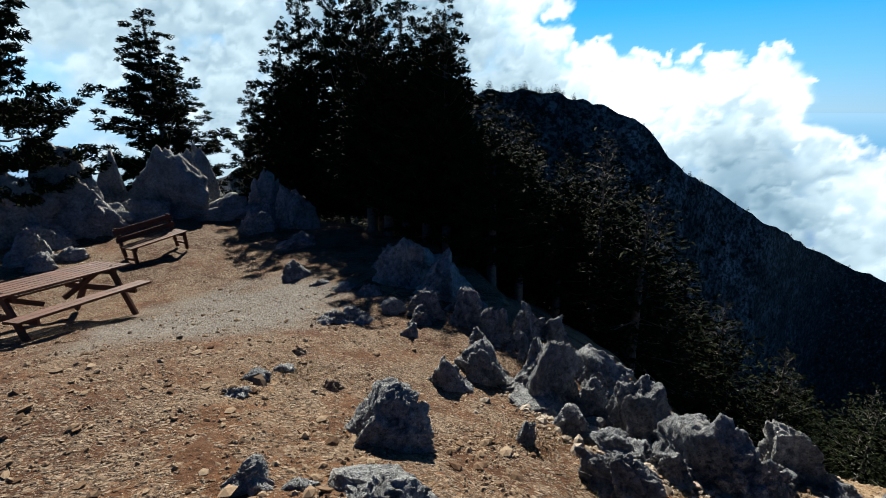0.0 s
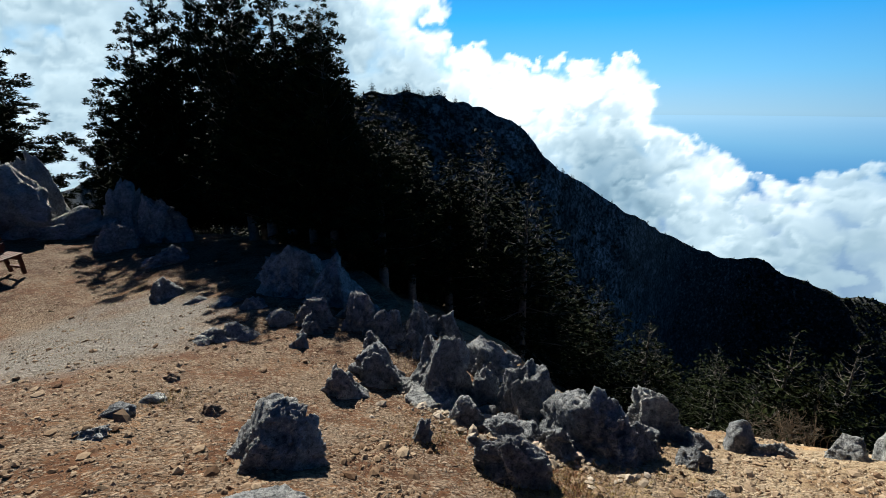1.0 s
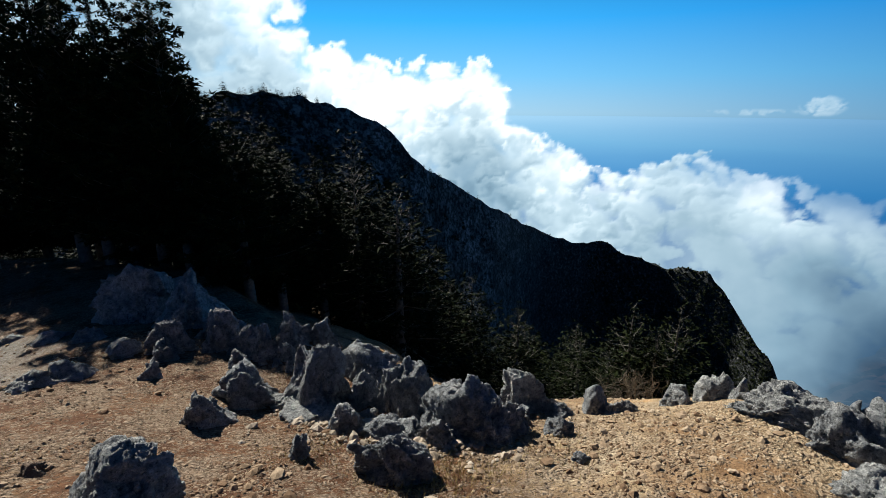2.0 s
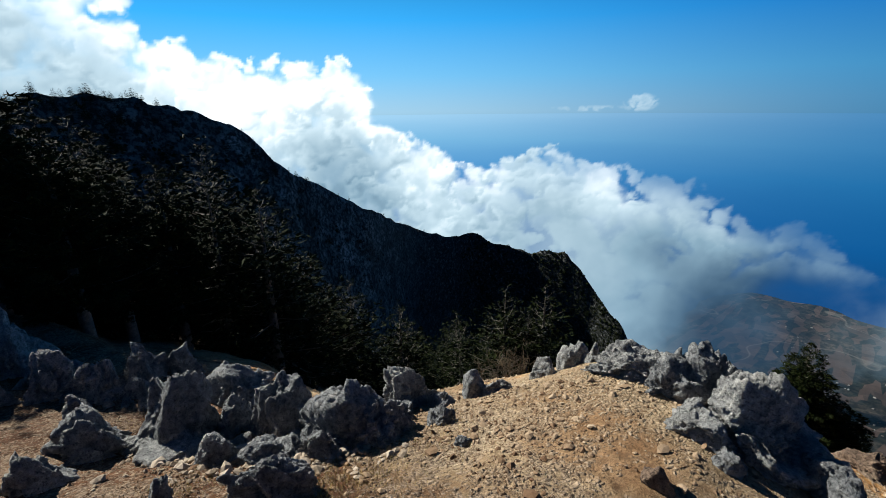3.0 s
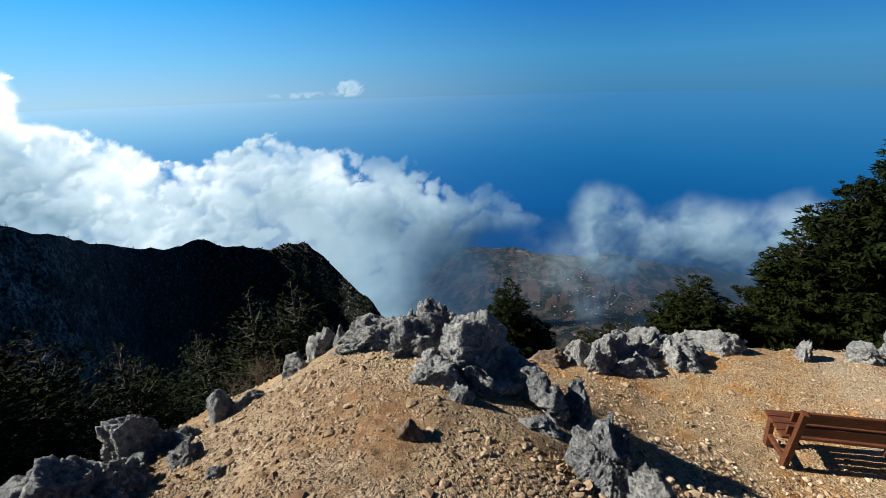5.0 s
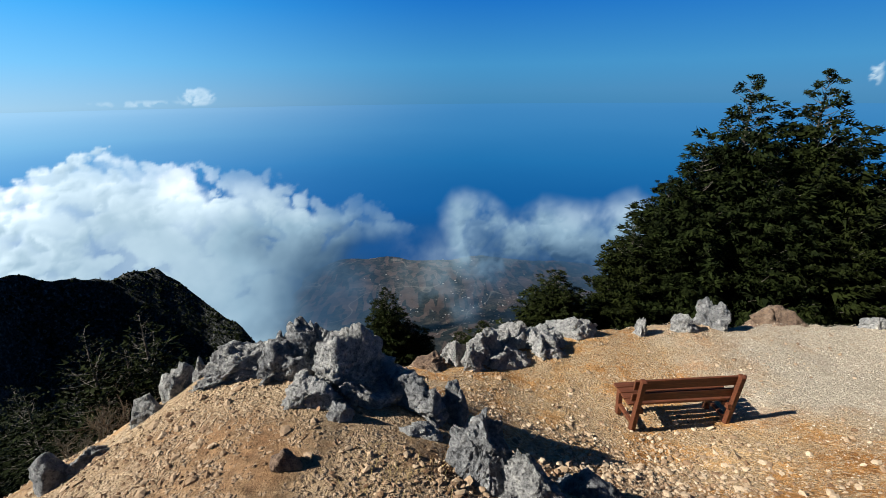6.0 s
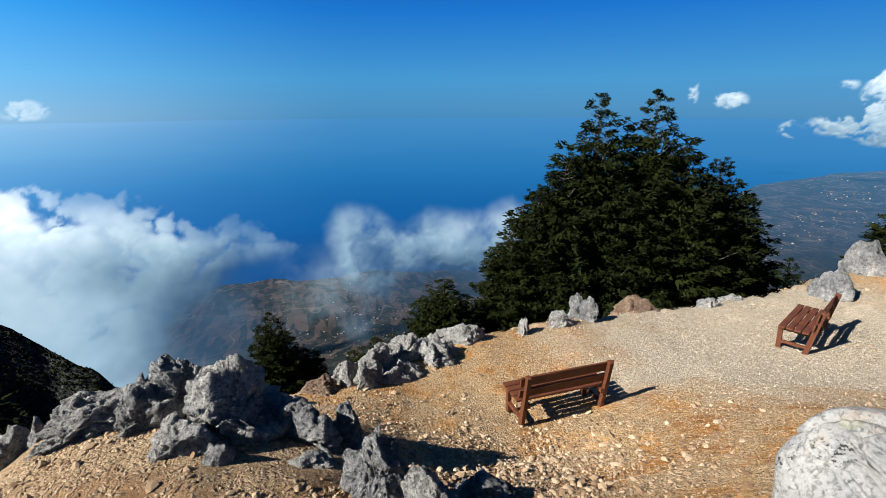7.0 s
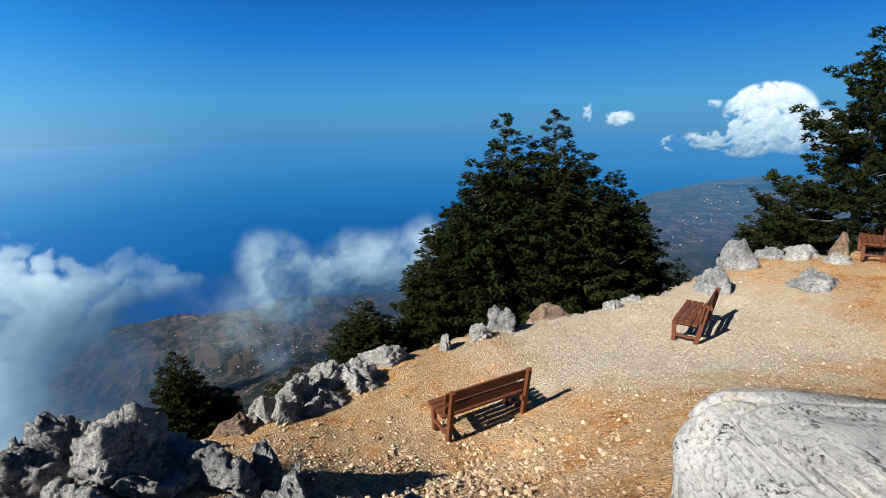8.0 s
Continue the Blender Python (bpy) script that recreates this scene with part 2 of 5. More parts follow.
def stain_build(nt, n, l, bsdf):
    coords = nt.nodes.new("ShaderNodeTexCoord").outputs["Object"]
    m = nt.nodes.new("ShaderNodeMapping")
    m.inputs["Scale"].default_value = (1.2, 22, 22)
    l.new(coords, m.inputs["Vector"])
    grain = noise_tex(nt, 2.5, 7, 0.65, m.outputs[0])
    wear = noise_tex(nt, 5, 5, 0.6, coords)
    col = ramp(nt, grain, (0.3, (0.040, 0.013, 0.006)), (0.55, (0.092, 0.030, 0.013)), (0.75, (0.15, 0.055, 0.025)))
    col = mix(nt, 1.0, col, ramp(nt, wear, (0.3, (0.7, 0.7, 0.72)), (0.7, (1.2, 1.15, 1.1))), "MULTIPLY")
    l.new(col, bsdf.inputs["Base Color"])
    bsdf.inputs["Roughness"].default_value = 0.6
    bsdf.inputs["Specular IOR Level"].default_value = 0.3
    bump(nt, bsdf, grain, 0.3, 0.004)


STAINED_WOOD = material("red_brown_stained_wood", stain_build)


def foliage_build(dark, light):
    def build(nt, n, l, bsdf):
        info = nt.nodes.new("ShaderNodeObjectInfo")
        geo = nt.nodes.new("ShaderNodeNewGeometry")
        # dark noise clumps stand in for shade inside fir crowns; grass, twigs share them
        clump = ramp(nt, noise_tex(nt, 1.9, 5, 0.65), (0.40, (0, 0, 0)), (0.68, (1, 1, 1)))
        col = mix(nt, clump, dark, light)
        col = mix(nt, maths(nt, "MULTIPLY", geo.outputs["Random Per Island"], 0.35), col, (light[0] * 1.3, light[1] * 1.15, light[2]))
        tint = ramp(nt, info.outputs["Random"], (0.0, (0.8, 0.85, 0.85)), (1.0, (1.15, 1.05, 0.9)))
        l.new(mix(nt, 1.0, col, tint, "MULTIPLY"), bsdf.inputs["Base Color"])
        bsdf.inputs["Roughness"].default_value = 0.8
        bsdf.inputs["Specular IOR Level"].default_value = 0.04
    return build


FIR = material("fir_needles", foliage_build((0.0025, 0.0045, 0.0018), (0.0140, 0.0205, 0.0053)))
DRY_GRASS = material("dry_grass", foliage_build((0.20, 0.15, 0.06), (0.38, 0.30, 0.14)))
DRY_SCRUB = material("dry_twigs", foliage_build((0.06, 0.05, 0.04), (0.15, 0.125, 0.10)))


def bark_build(nt, n, l, bsdf):
    g = noise_tex(nt, 9, 8, 0.7)
    l.new(ramp(nt, g, (0.35, (0.05, 0.04, 0.033)), (0.7, (0.17, 0.15, 0.13))), bsdf.inputs["Base Color"])
    bsdf.inputs["Roughness"].default_value = 0.9
    bump(nt, bsdf, g, 0.8, 0.03)


BARK = material("fir_bark", bark_build)


def water_build(nt, n, l, bsdf):
    bsdf.inputs["Base Color"].default_value = (0.001, 0.006, 0.02, 1)
    bsdf.inputs["Roughness"].default_value = 0.8
    bsdf.inputs["Specular IOR Level"].default_value = 0.0
    bsdf.inputs["IOR"].default_value = 1.33
    # painted glow: haze thickens with distance, paler on the sun's side
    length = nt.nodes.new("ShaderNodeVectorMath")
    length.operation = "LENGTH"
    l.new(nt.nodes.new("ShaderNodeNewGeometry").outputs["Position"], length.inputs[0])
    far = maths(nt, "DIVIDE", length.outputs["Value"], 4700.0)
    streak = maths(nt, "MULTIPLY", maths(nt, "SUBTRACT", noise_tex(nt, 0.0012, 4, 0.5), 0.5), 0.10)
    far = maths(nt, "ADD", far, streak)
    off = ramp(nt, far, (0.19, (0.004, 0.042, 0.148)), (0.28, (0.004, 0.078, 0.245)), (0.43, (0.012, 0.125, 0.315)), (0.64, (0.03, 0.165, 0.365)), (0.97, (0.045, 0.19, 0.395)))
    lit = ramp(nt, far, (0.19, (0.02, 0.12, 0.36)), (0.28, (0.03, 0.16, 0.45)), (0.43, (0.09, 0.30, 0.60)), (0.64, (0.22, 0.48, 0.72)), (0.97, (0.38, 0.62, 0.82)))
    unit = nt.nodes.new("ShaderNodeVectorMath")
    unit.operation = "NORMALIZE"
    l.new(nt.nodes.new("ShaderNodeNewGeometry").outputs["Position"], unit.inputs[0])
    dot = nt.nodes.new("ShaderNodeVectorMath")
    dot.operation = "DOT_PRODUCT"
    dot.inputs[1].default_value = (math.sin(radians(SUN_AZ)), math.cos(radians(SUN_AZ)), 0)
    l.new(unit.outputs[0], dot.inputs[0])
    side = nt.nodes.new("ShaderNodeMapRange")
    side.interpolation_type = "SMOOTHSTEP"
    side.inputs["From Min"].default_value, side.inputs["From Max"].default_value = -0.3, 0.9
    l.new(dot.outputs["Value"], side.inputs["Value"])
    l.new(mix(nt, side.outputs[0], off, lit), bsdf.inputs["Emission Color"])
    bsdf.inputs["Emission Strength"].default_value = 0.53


SEA = material("hazy_sea_glow", water_build)


def plain_build(nt, n, l, bsdf):
    coords = nt.nodes.new("ShaderNodeTexCoord").outputs["Object"]

    def turned(angle, sx, sy):
        m = nt.nodes.new("ShaderNodeMapping")
        m.inputs["Scale"].default_value, m.inputs["Rotation"].default_value = (sx, sy, 1), (0, 0, angle)
        l.new(coords, m.inputs[0])
        return m.outputs[0]

    def plots(vector, scale):
        v = node(nt, "ShaderNodeTexVoronoi", Scale=scale)
        l.new(vector, v.inputs["Vector"])
        sep = nt.nodes.new("ShaderNodeSeparateColor")
        l.new(v.outputs["Color"], sep.inputs[0])
        return sep.outputs[0]
    # scrub and olive groves, broken up at three sizes
    land = noise_tex(nt, 0.018, 9, 0.76, turned(0.3, 1.0, 0.7))
    col = ramp(nt, land, (0.38, (0.004, 0.006, 0.005)), (0.48, (0.008, 0.010, 0.008)), (0.57, (0.020, 0.018, 0.015)), (0.68, (0.050, 0.041, 0.033)))
    trees = ramp(nt, noise_tex(nt, 0.16, 5, 0.7, coords), (0.42, (0.35, 0.4, 0.35)), (0.56, (1.25, 1.2, 1.15)))
    col = mix(nt, 1.0, col, trees, "MULTIPLY")
    # narrow ploughed strips, most of them near the shore
    strip = plots(turned(0.85, 0.020, 0.13), 1.0)
    shore = nt.nodes.new("ShaderNodeVectorMath")
    shore.operation = "LENGTH"
    l.new(coords, shore.inputs[0])
    near_shore = maths(nt, "MULTIPLY", maths(nt, "MULTIPLY", maths(nt, "SUBTRACT", shore.outputs["Value"], 610.0), 0.012, True), maths(nt, "MULTIPLY", maths(nt, "SUBTRACT", 1000.0, shore.outputs["Value"]), 0.006, True))
    ploughed = maths(nt, "GREATER_THAN", maths(nt, "ADD", strip, maths(nt, "MULTIPLY", near_shore, 0.36)), 0.90)
    col = mix(nt, maths(nt, "MULTIPLY", ploughed, 0.7), col, mix(nt, noise_tex(nt, 0.05, 4, 0.6, coords), (0.026, 0.018, 0.015), (0.062, 0.042, 0.033)))
    hedge = ramp(nt, plots(turned(0.85, 0.06, 0.035), 1.0), (0.0, (0.6, 0.62, 0.62)), (1.0, (1.3, 1.27, 1.25)))
    col = mix(nt, 1.0, col, hedge, "MULTIPLY")
    # pale tracks winding between the plots
    bend = maths(nt, "ABSOLUTE", maths(nt, "SUBTRACT", noise_tex(nt, 0.006, 2, 0.4, coords), 0.5))
    col = mix(nt, ramp(nt, bend, (0.0, (0.32, 0.32, 0.32)), (0.002, (0, 0, 0))), col, (0.15, 0.14, 0.125))
    l.new(col, bsdf.inputs["Base Color"])
    bsdf.inputs["Roughness"].default_value = 1.0
    bsdf.inputs["Specular IOR Level"].default_value = 0.1
    # air haze over the land, put in as blue emission that grows with distance
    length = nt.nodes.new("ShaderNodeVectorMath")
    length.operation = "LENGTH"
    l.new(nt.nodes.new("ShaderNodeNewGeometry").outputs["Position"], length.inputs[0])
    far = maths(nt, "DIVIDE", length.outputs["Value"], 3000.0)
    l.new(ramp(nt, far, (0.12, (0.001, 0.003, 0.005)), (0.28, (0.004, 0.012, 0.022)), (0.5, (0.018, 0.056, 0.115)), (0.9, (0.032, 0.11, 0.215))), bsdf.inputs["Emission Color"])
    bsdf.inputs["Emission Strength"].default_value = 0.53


PLAIN = material("hazed_coastal_fields", plain_build)


def cloud_build(nt, n, l, bsdf):
    dens, tone = nt.nodes.new("ShaderNodeAttribute"), nt.nodes.new("ShaderNodeAttribute")
    dens.attribute_name, tone.attribute_name = "thickness", "billow_light"
    # clouds emit; sunlit and shaded sides come from this painted tone
    col = ramp(nt, tone.outputs["Fac"], (0.0, (0.03, 0.07, 0.13)), (0.15, (0.095, 0.165, 0.245)), (0.35, (0.23, 0.345, 0.44)), (0.7, (0.54, 0.66, 0.74)), (1.0, (1.05, 1.06, 1.07)))
    glow = node(nt, "ShaderNodeEmission", Strength=0.59)
    l.new(col, glow.inputs["Color"])
    clear = nt.nodes.new("ShaderNodeBsdfTransparent")
    out = nt.nodes.new("ShaderNodeMixShader")
    l.new(dens.outputs["Fac"], out.inputs[0])
    l.new(clear.outputs[0], out.inputs[1])
    l.new(glow.outputs[0], out.inputs[2])
    l.new(out.outputs[0], n["Material Output"].inputs["Surface"])


CLOUD = material("glowing_cloud", cloud_build)


# ---- meshes ----
def mesh_from(name, verts, faces, mat, smooth=True):
    me = bpy.data.meshes.new(name)
    verts, faces = np.asarray(verts, np.float32), np.asarray(faces, np.int32)
    k = faces.shape[1]
    me.vertices.add(len(verts))
    me.vertices.foreach_set("co", verts.ravel())
    me.loops.add(faces.size)
    me.loops.foreach_set("vertex_index", faces.ravel())
    me.polygons.add(len(faces))
    me.polygons.foreach_set("loop_start", np.arange(0, faces.size, k, dtype=np.int32))
    me.polygons.foreach_set("use_smooth", np.full(len(faces), smooth))
    me.update(calc_edges=True)
    me.materials.append(mat)
    return me


def part(name, bm, mat, parent, label=""):
    me = bpy.data.meshes.new(name)
    bm.to_mesh(me)
    bm.free()
    me.materials.append(mat)
    ob = new(name, me)
    ob.parent = parent
    return tagged(ob, label)


def part_mesh(name, me, parent, label=""):
    ob = new(name, me)
    ob.parent = parent
    return tagged(ob, label)


def hashed(ix, iy, iz, seed):
    v = np.sin(ix * 127.1 + iy * 311.7 + iz * 74.7 + seed * 53.3) * 43758.5453
    return v - np.floor(v)


def value_noise(p, seed=0):
    """Smooth value noise, 0 to 1, at points of three columns."""
    i = np.floor(p)
    f = p - i
    f = f * f * f * (f * (f * 6 - 15) + 10)
    total = 0
    for cx in (0, 1):
        for cy in (0, 1):
            for cz in (0, 1):
                w = (f[..., 0] if cx else 1 - f[..., 0]) * (f[..., 1] if cy else 1 - f[..., 1]) * (f[..., 2] if cz else 1 - f[..., 2])
                total = total + w * hashed(i[..., 0] + cx, i[..., 1] + cy, i[..., 2] + cz, seed)
    return total


def fbm(p, octaves=5, gain=0.5, seed=0, ridged=False):
    out, amp, norm = 0, 1.0, 0.0
    for o in range(octaves):
        v = value_noise(p * 2.03**o + o * 17.3, seed + o)
        if ridged:
            v = 1 - np.abs(2 * v - 1)
        out, norm, amp = out + amp * v, norm + amp, amp * gain
    return out / norm


# ---- ground ----
CENTRES = [(0, 0, 2.2), (3.9, 1.2, 1.1), (4.6, -0.2, 1.5), (2.8, 2.2, 1.6), (0, 4, 2.2), (-3, 3, 3), (-5, 8, 4), (0, 9, 4), (4, -3, 2.2), (6, -4, 2.5), (7, -9, 4), (2, -4, 2.5), (5, 4, 2.5), (-8, 4, 6), (5.0, 1.8, 0.8)]
HEIGHTS = [-1.011, -0.844, -0.392, 1.391, 0.39, 0.806, 0.205, -0.232, 1.354, -0.742, 0.803, -1.487, 0.216, -0.658, 1.994, 0.326, 0.262, 0.596]
EDGE_AZ = [-180, -120, -60, -35, -20, -10, 0, 8, 15, 25, 35, 50, 60, 72, 82, 90, 97, 105, 115, 125, 135, 143, 150, 160, 180]
EDGE_R = [30, 28, 22, 20, 18, 16, 12, 8.0, 6.4, 5.1, 4.5, 5.5, 5.8, 6.0, 6.3, 6.9, 7.9, 8.7, 9.6, 10.8, 12.5, 14, 17, 18.4, 26]
CREST_AZ = [-180, -60, -36, -30, -20, -8, 3, 13, 17, 21.5, 26.5, 30.5, 35.5, 41.5, 45.5, 48.5, 51.5, 54.5, 60, 63.5, 65.7, 69, 75, 82, 180]
CREST_EL = [-40, -9, -10, -9, -6, 0.4, 0.9, 0.9, -0.3, -2.2, -6.6, -9.1, -12.0, -15.2, -15.6, -15.4, -16.3, -17.2, -17.5, -20.5, -23.2, -27.3, -34, -40, -40]
CREST_R = [300, 40, 30, 40, 60, 110, 150, 160, 165, 170, 180, 200, 220, 300, 320, 340, 340, 340, 330, 320, 310, 300, 290, 300, 300]
SAG = [0, 1, 1, 3, 12, 26, 36, 40, 42, 44, 48, 56, 64, 82, 90, 95, 95, 92, 88, 80, 70, 50, 20, 0, 0]
EYE_Z = 2.8


def plateau(x, y):
    z = HEIGHTS[0] + HEIGHTS[1] * x * 0.1 + HEIGHTS[2] * y * 0.1
    for (a, b, s), w in zip(CENTRES, HEIGHTS[3:]):
        z = z + w * np.exp(-((x - a) ** 2 + (y - b) ** 2) / (2 * s * s))
    return z


def height(x, y, rough=True):
    """The ground's height: the trodden mound, its rim, the slope past it and the mountain beyond."""
    x, y = np.asarray(x, float), np.asarray(y, float)
    r, a = np.hypot(x, y), np.degrees(np.arctan2(x, y))
    re, rc, elc, sag = (np.interp(a, EDGE_AZ, EDGE_R), np.interp(a, CREST_AZ, CREST_R), np.interp(a, CREST_AZ, CREST_EL), np.interp(a, CREST_AZ, SAG))
    if rough:
        elc = elc + (fbm(np.stack([a * 0.55, 0 * a, 0 * a], -1), 3, 0.6, seed=61) - 0.68) * 1.3
    q = np.minimum(1, re / np.maximum(r, 1e-6))
    ze = plateau(x * q, y * q)
    zc = EYE_Z + rc * np.tan(np.radians(elc))
    u = np.clip((r - re) / (rc - re), 0, 1)
    face = np.interp(a, [30, 45], [0.13, 0.065])
    far = ze + (zc - ze) * u - sag * np.where(u < 1 - face, np.sin(u / (1 - face) * math.pi / 2), (1 - u) / face)
    far = np.where(r > rc, np.maximum(zc - 0.8 * (r - rc), -305.0), far)
    z = np.where(r > re, far, ze)
    if rough:
        p = np.stack([x, y, 0 * x], -1)
        d = np.clip(r - re, 0, 400) * (1 - 0.7 * np.clip((u - 0.85) / 0.12, 0, 1))
        z = z + (fbm(p * 0.9, 4, seed=3) - 0.5) * 0.16 + (fbm(p * 5, 3, seed=5) - 0.5) * 0.05
        z = z + (fbm(p * 0.13, 5, seed=7, ridged=True) - 0.6) * np.clip(d * 0.12, 0, 2.2) + (fbm(p * 0.03, 5, 0.55, seed=9, ridged=True) - 0.6) * np.clip(d * 0.05, 0, 5.0)
    return z


def along_crest(rr, aa):
    """Bends the far rings so that one of them runs along the mountain's crest."""
    rc = np.interp((np.degrees(aa) + 180) % 360 - 180, CREST_AZ, CREST_R)
    near = 24 * (np.maximum(rr, 24) / 24) ** (np.log(rc / 24) / math.log(290 / 24))
    return np.where(rr < 24, rr, np.where(rr < 290.01, near, rc + (rr - 290) * (760 - rc) / 470))


def polar_sheet(name, mat, radii, turns, rise, bend=None):
    a = np.linspace(0, 2 * math.pi, turns, endpoint=False)
    rr, aa = np.meshgrid(radii, a, indexing="ij")
    if bend:
        rr = bend(rr, aa)
    x, y = rr * np.sin(aa), rr * np.cos(aa)
    verts = np.stack([x, y, rise(x, y)], -1).reshape(-1, 3)
    i, j = np.meshgrid(np.arange(len(radii) - 1), np.arange(turns), indexing="ij")
    k = (j + 1) % turns
    faces = np.stack([i * turns + j, i * turns + k, (i + 1) * turns + k, (i + 1) * turns + j], -1).reshape(-1, 4)[:, ::-1]
    return new(name, mesh_from(name, verts, faces, mat))


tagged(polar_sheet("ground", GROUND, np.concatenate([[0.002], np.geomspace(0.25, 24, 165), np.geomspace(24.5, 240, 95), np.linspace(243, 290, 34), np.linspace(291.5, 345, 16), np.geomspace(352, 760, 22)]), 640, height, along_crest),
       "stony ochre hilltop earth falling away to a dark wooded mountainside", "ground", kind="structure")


def coast_radius(a):
    return np.interp(a, [-180, 60, 75, 80, 91, 104, 114, 128, 136, 141, 147, 152, 158, 170, 180], [500, 500, 780, 850, 820, 820, 840, 1000, 1500, 2000, 2400, 2600, 2650, 2600, 2500])


def coast_height(x, y):
    p = np.stack([x, y, 0 * x], -1)
    r, a = np.hypot(x, y), np.degrees(np.arctan2(x, y))
    inland = (coast_radius(a) + (fbm(p * 0.006, 5, seed=31) - 0.5) * 150 - r) / 120
    return sea_height(x, y) + np.clip(inland, -1, 1) * 5 + np.clip(inland, 0, 3) * fbm(p * 0.006, 5, seed=33) * 4


def sea_height(x, y):
    return -300 + np.clip(np.hypot(x, y) - 1300, 0, None) ** 1.3 * 0.0048


tagged(polar_sheet("water", SEA, np.geomspace(300, 4700, 60), 180, sea_height), "deep blue open sea with haze painted into its glow", "sea", kind="structure")
tagged(polar_sheet("coastal_plain", PLAIN, np.geomspace(250, 3600, 150), 500, coast_height), "brown and green coastal farmland far below, haze painted as glow", "land", kind="structure")


def whitewash(nt, n, l, bsdf):
    rnd = nt.nodes.new("ShaderNodeNewGeometry").outputs["Random Per Island"]
    l.new(ramp(nt, rnd, (0.0, (0.06, 0.045, 0.035)), (0.5, (0.10, 0.092, 0.085)), (1.0, (0.21, 0.21, 0.206))), bsdf.inputs["Base Color"])
    bsdf.inputs["Roughness"].default_value = 0.9


def villages(count, seed):
    """Small pale gabled houses, gathered into hamlets on the plain."""
    rg = np.random.default_rng(seed)
    spots = [(85, 640), (88, 590), (93, 560), (97, 600), (101, 560), (104, 640), (110, 600), (95, 700), (142, 1300), (146, 1500), (148, 1900), (101, 620)]
    verts, faces = [], []
    box = np.array([(-1, -1, 0), (1, -1, 0), (1, 1, 0), (-1, 1, 0), (-1, -1, 1), (1, -1, 1), (1, 1, 1), (-1, 1, 1), (-1, 0, 1.5), (1, 0, 1.5)], float)
    sides = [(0, 1, 5, 4), (1, 2, 6, 5), (2, 3, 7, 6), (3, 0, 4, 7), (4, 5, 9, 8), (6, 7, 8, 9), (5, 6, 9, 9), (7, 4, 8, 8)]
    for k in range(count):
        az, far = spots[k % len(spots)]
        a, r = radians(az + rg.normal(0, 1.4)), far * (1 + rg.normal(0, 0.09))
        x, y, turn = r * math.sin(a), r * math.cos(a), rg.uniform(0, 3.14)
        grow = rg.uniform(0.45, 1.05) * (r / 700) ** 0.6
        q = box * np.array([grow * rg.uniform(1.0, 1.9), grow, grow * 1.2])
        c, t = math.cos(turn), math.sin(turn)
        z = float(coast_height(np.array([x]), np.array([y]))[0]) - 0.3
        faces += [tuple(len(verts) + i for i in f) for f in sides]
        verts += [(x + c * px - t * py, y + t * px + c * py, z + pz) for px, py, pz in q]
    return tagged(new("distant_houses", mesh_from("distant_houses", verts, faces, material("whitewashed_walls", whitewash), smooth=False)), "tiny pale houses of villages scattered over the plain", "houses", kind="stuff")


villages(420, 8)


def far_island():
    """A long low island on the sea's horizon."""
    a = np.linspace(60.5, 87, 90)
    u = (a - 60.5) / 26.5
    crest = -2.62 + 0.62 * np.sin(np.pi * u) ** 0.6 * (0.75 + 0.5 * fbm(np.stack([a * 0.35, 0 * a, 0 * a], -1), 4, seed=71))
    rows = []
    for far, el in ((4420, np.full_like(a, -2.75)), (4480, crest), (4600, np.full_like(a, -2.7))):
        rows.append(np.stack([np.sin(np.radians(a)), np.cos(np.radians(a)), np.tan(np.radians(el))], -1) * far)
    verts = np.vstack(rows)
    n = len(a)
    faces = [(k * n + i, k * n + i + 1, (k + 1) * n + i + 1, (k + 1) * n + i) for k in (0, 1) for i in range(n - 1)]

    def build(nt, nodes, l, bsdf):
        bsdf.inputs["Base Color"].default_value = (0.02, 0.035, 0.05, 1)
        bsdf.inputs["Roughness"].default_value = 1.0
        # the island's haze is a flat blue glow of its own
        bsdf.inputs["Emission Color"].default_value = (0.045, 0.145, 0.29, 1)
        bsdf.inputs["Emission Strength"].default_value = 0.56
    return tagged(new("backdrop_island", mesh_from("backdrop_island", verts, faces, material("hazy_island", build))), "long low island on the horizon, blue with painted haze", "island", kind="structure")


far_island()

# ---- rocks ----
BALLS = {}


def ball(level):
    if level not in BALLS:
        bm = bmesh.new()
        bmesh.ops.create_icosphere(bm, subdivisions=level, radius=1)
        bm.verts.ensure_lookup_table()
        BALLS[level] = (np.array([v.co for v in bm.verts]), np.array([[v.index for v in f.verts] for f in bm.faces]))
        bm.free()
    return BALLS[level]


def chips(p, scale, seed):
    """Cells of broken stone round points of three columns: a random number a cell, a tilt a cell, and the gap to the next cell."""
    q = p * scale + seed * 1.37
    home = np.floor(q)
    best, second = np.full(len(p), 9.0), np.full(len(p), 9.0)
    pick, tilt = np.zeros(len(p)), np.zeros(len(p))
    for dx in (-1, 0, 1):
        for dy in (-1, 0, 1):
            for dz in (-1, 0, 1):
                c = home + np.array([dx, dy, dz])
                h = [hashed(c[:, 0], c[:, 1], c[:, 2], seed + k) for k in range(6)]
                off = q - c - np.stack(h[:3], -1)
                far = np.linalg.norm(off, axis=1)
                lean = off[:, 0] * (h[3] - 0.5) + off[:, 1] * (h[4] - 0.5) + off[:, 2] * (h[5] - 0.5)
                closer = far < best
                second = np.where(closer, best, np.minimum(second, far))
                pick, tilt = np.where(closer, h[3], pick), np.where(closer, lean, tilt)
                best = np.where(closer, far, best)
    return pick, tilt, second - best


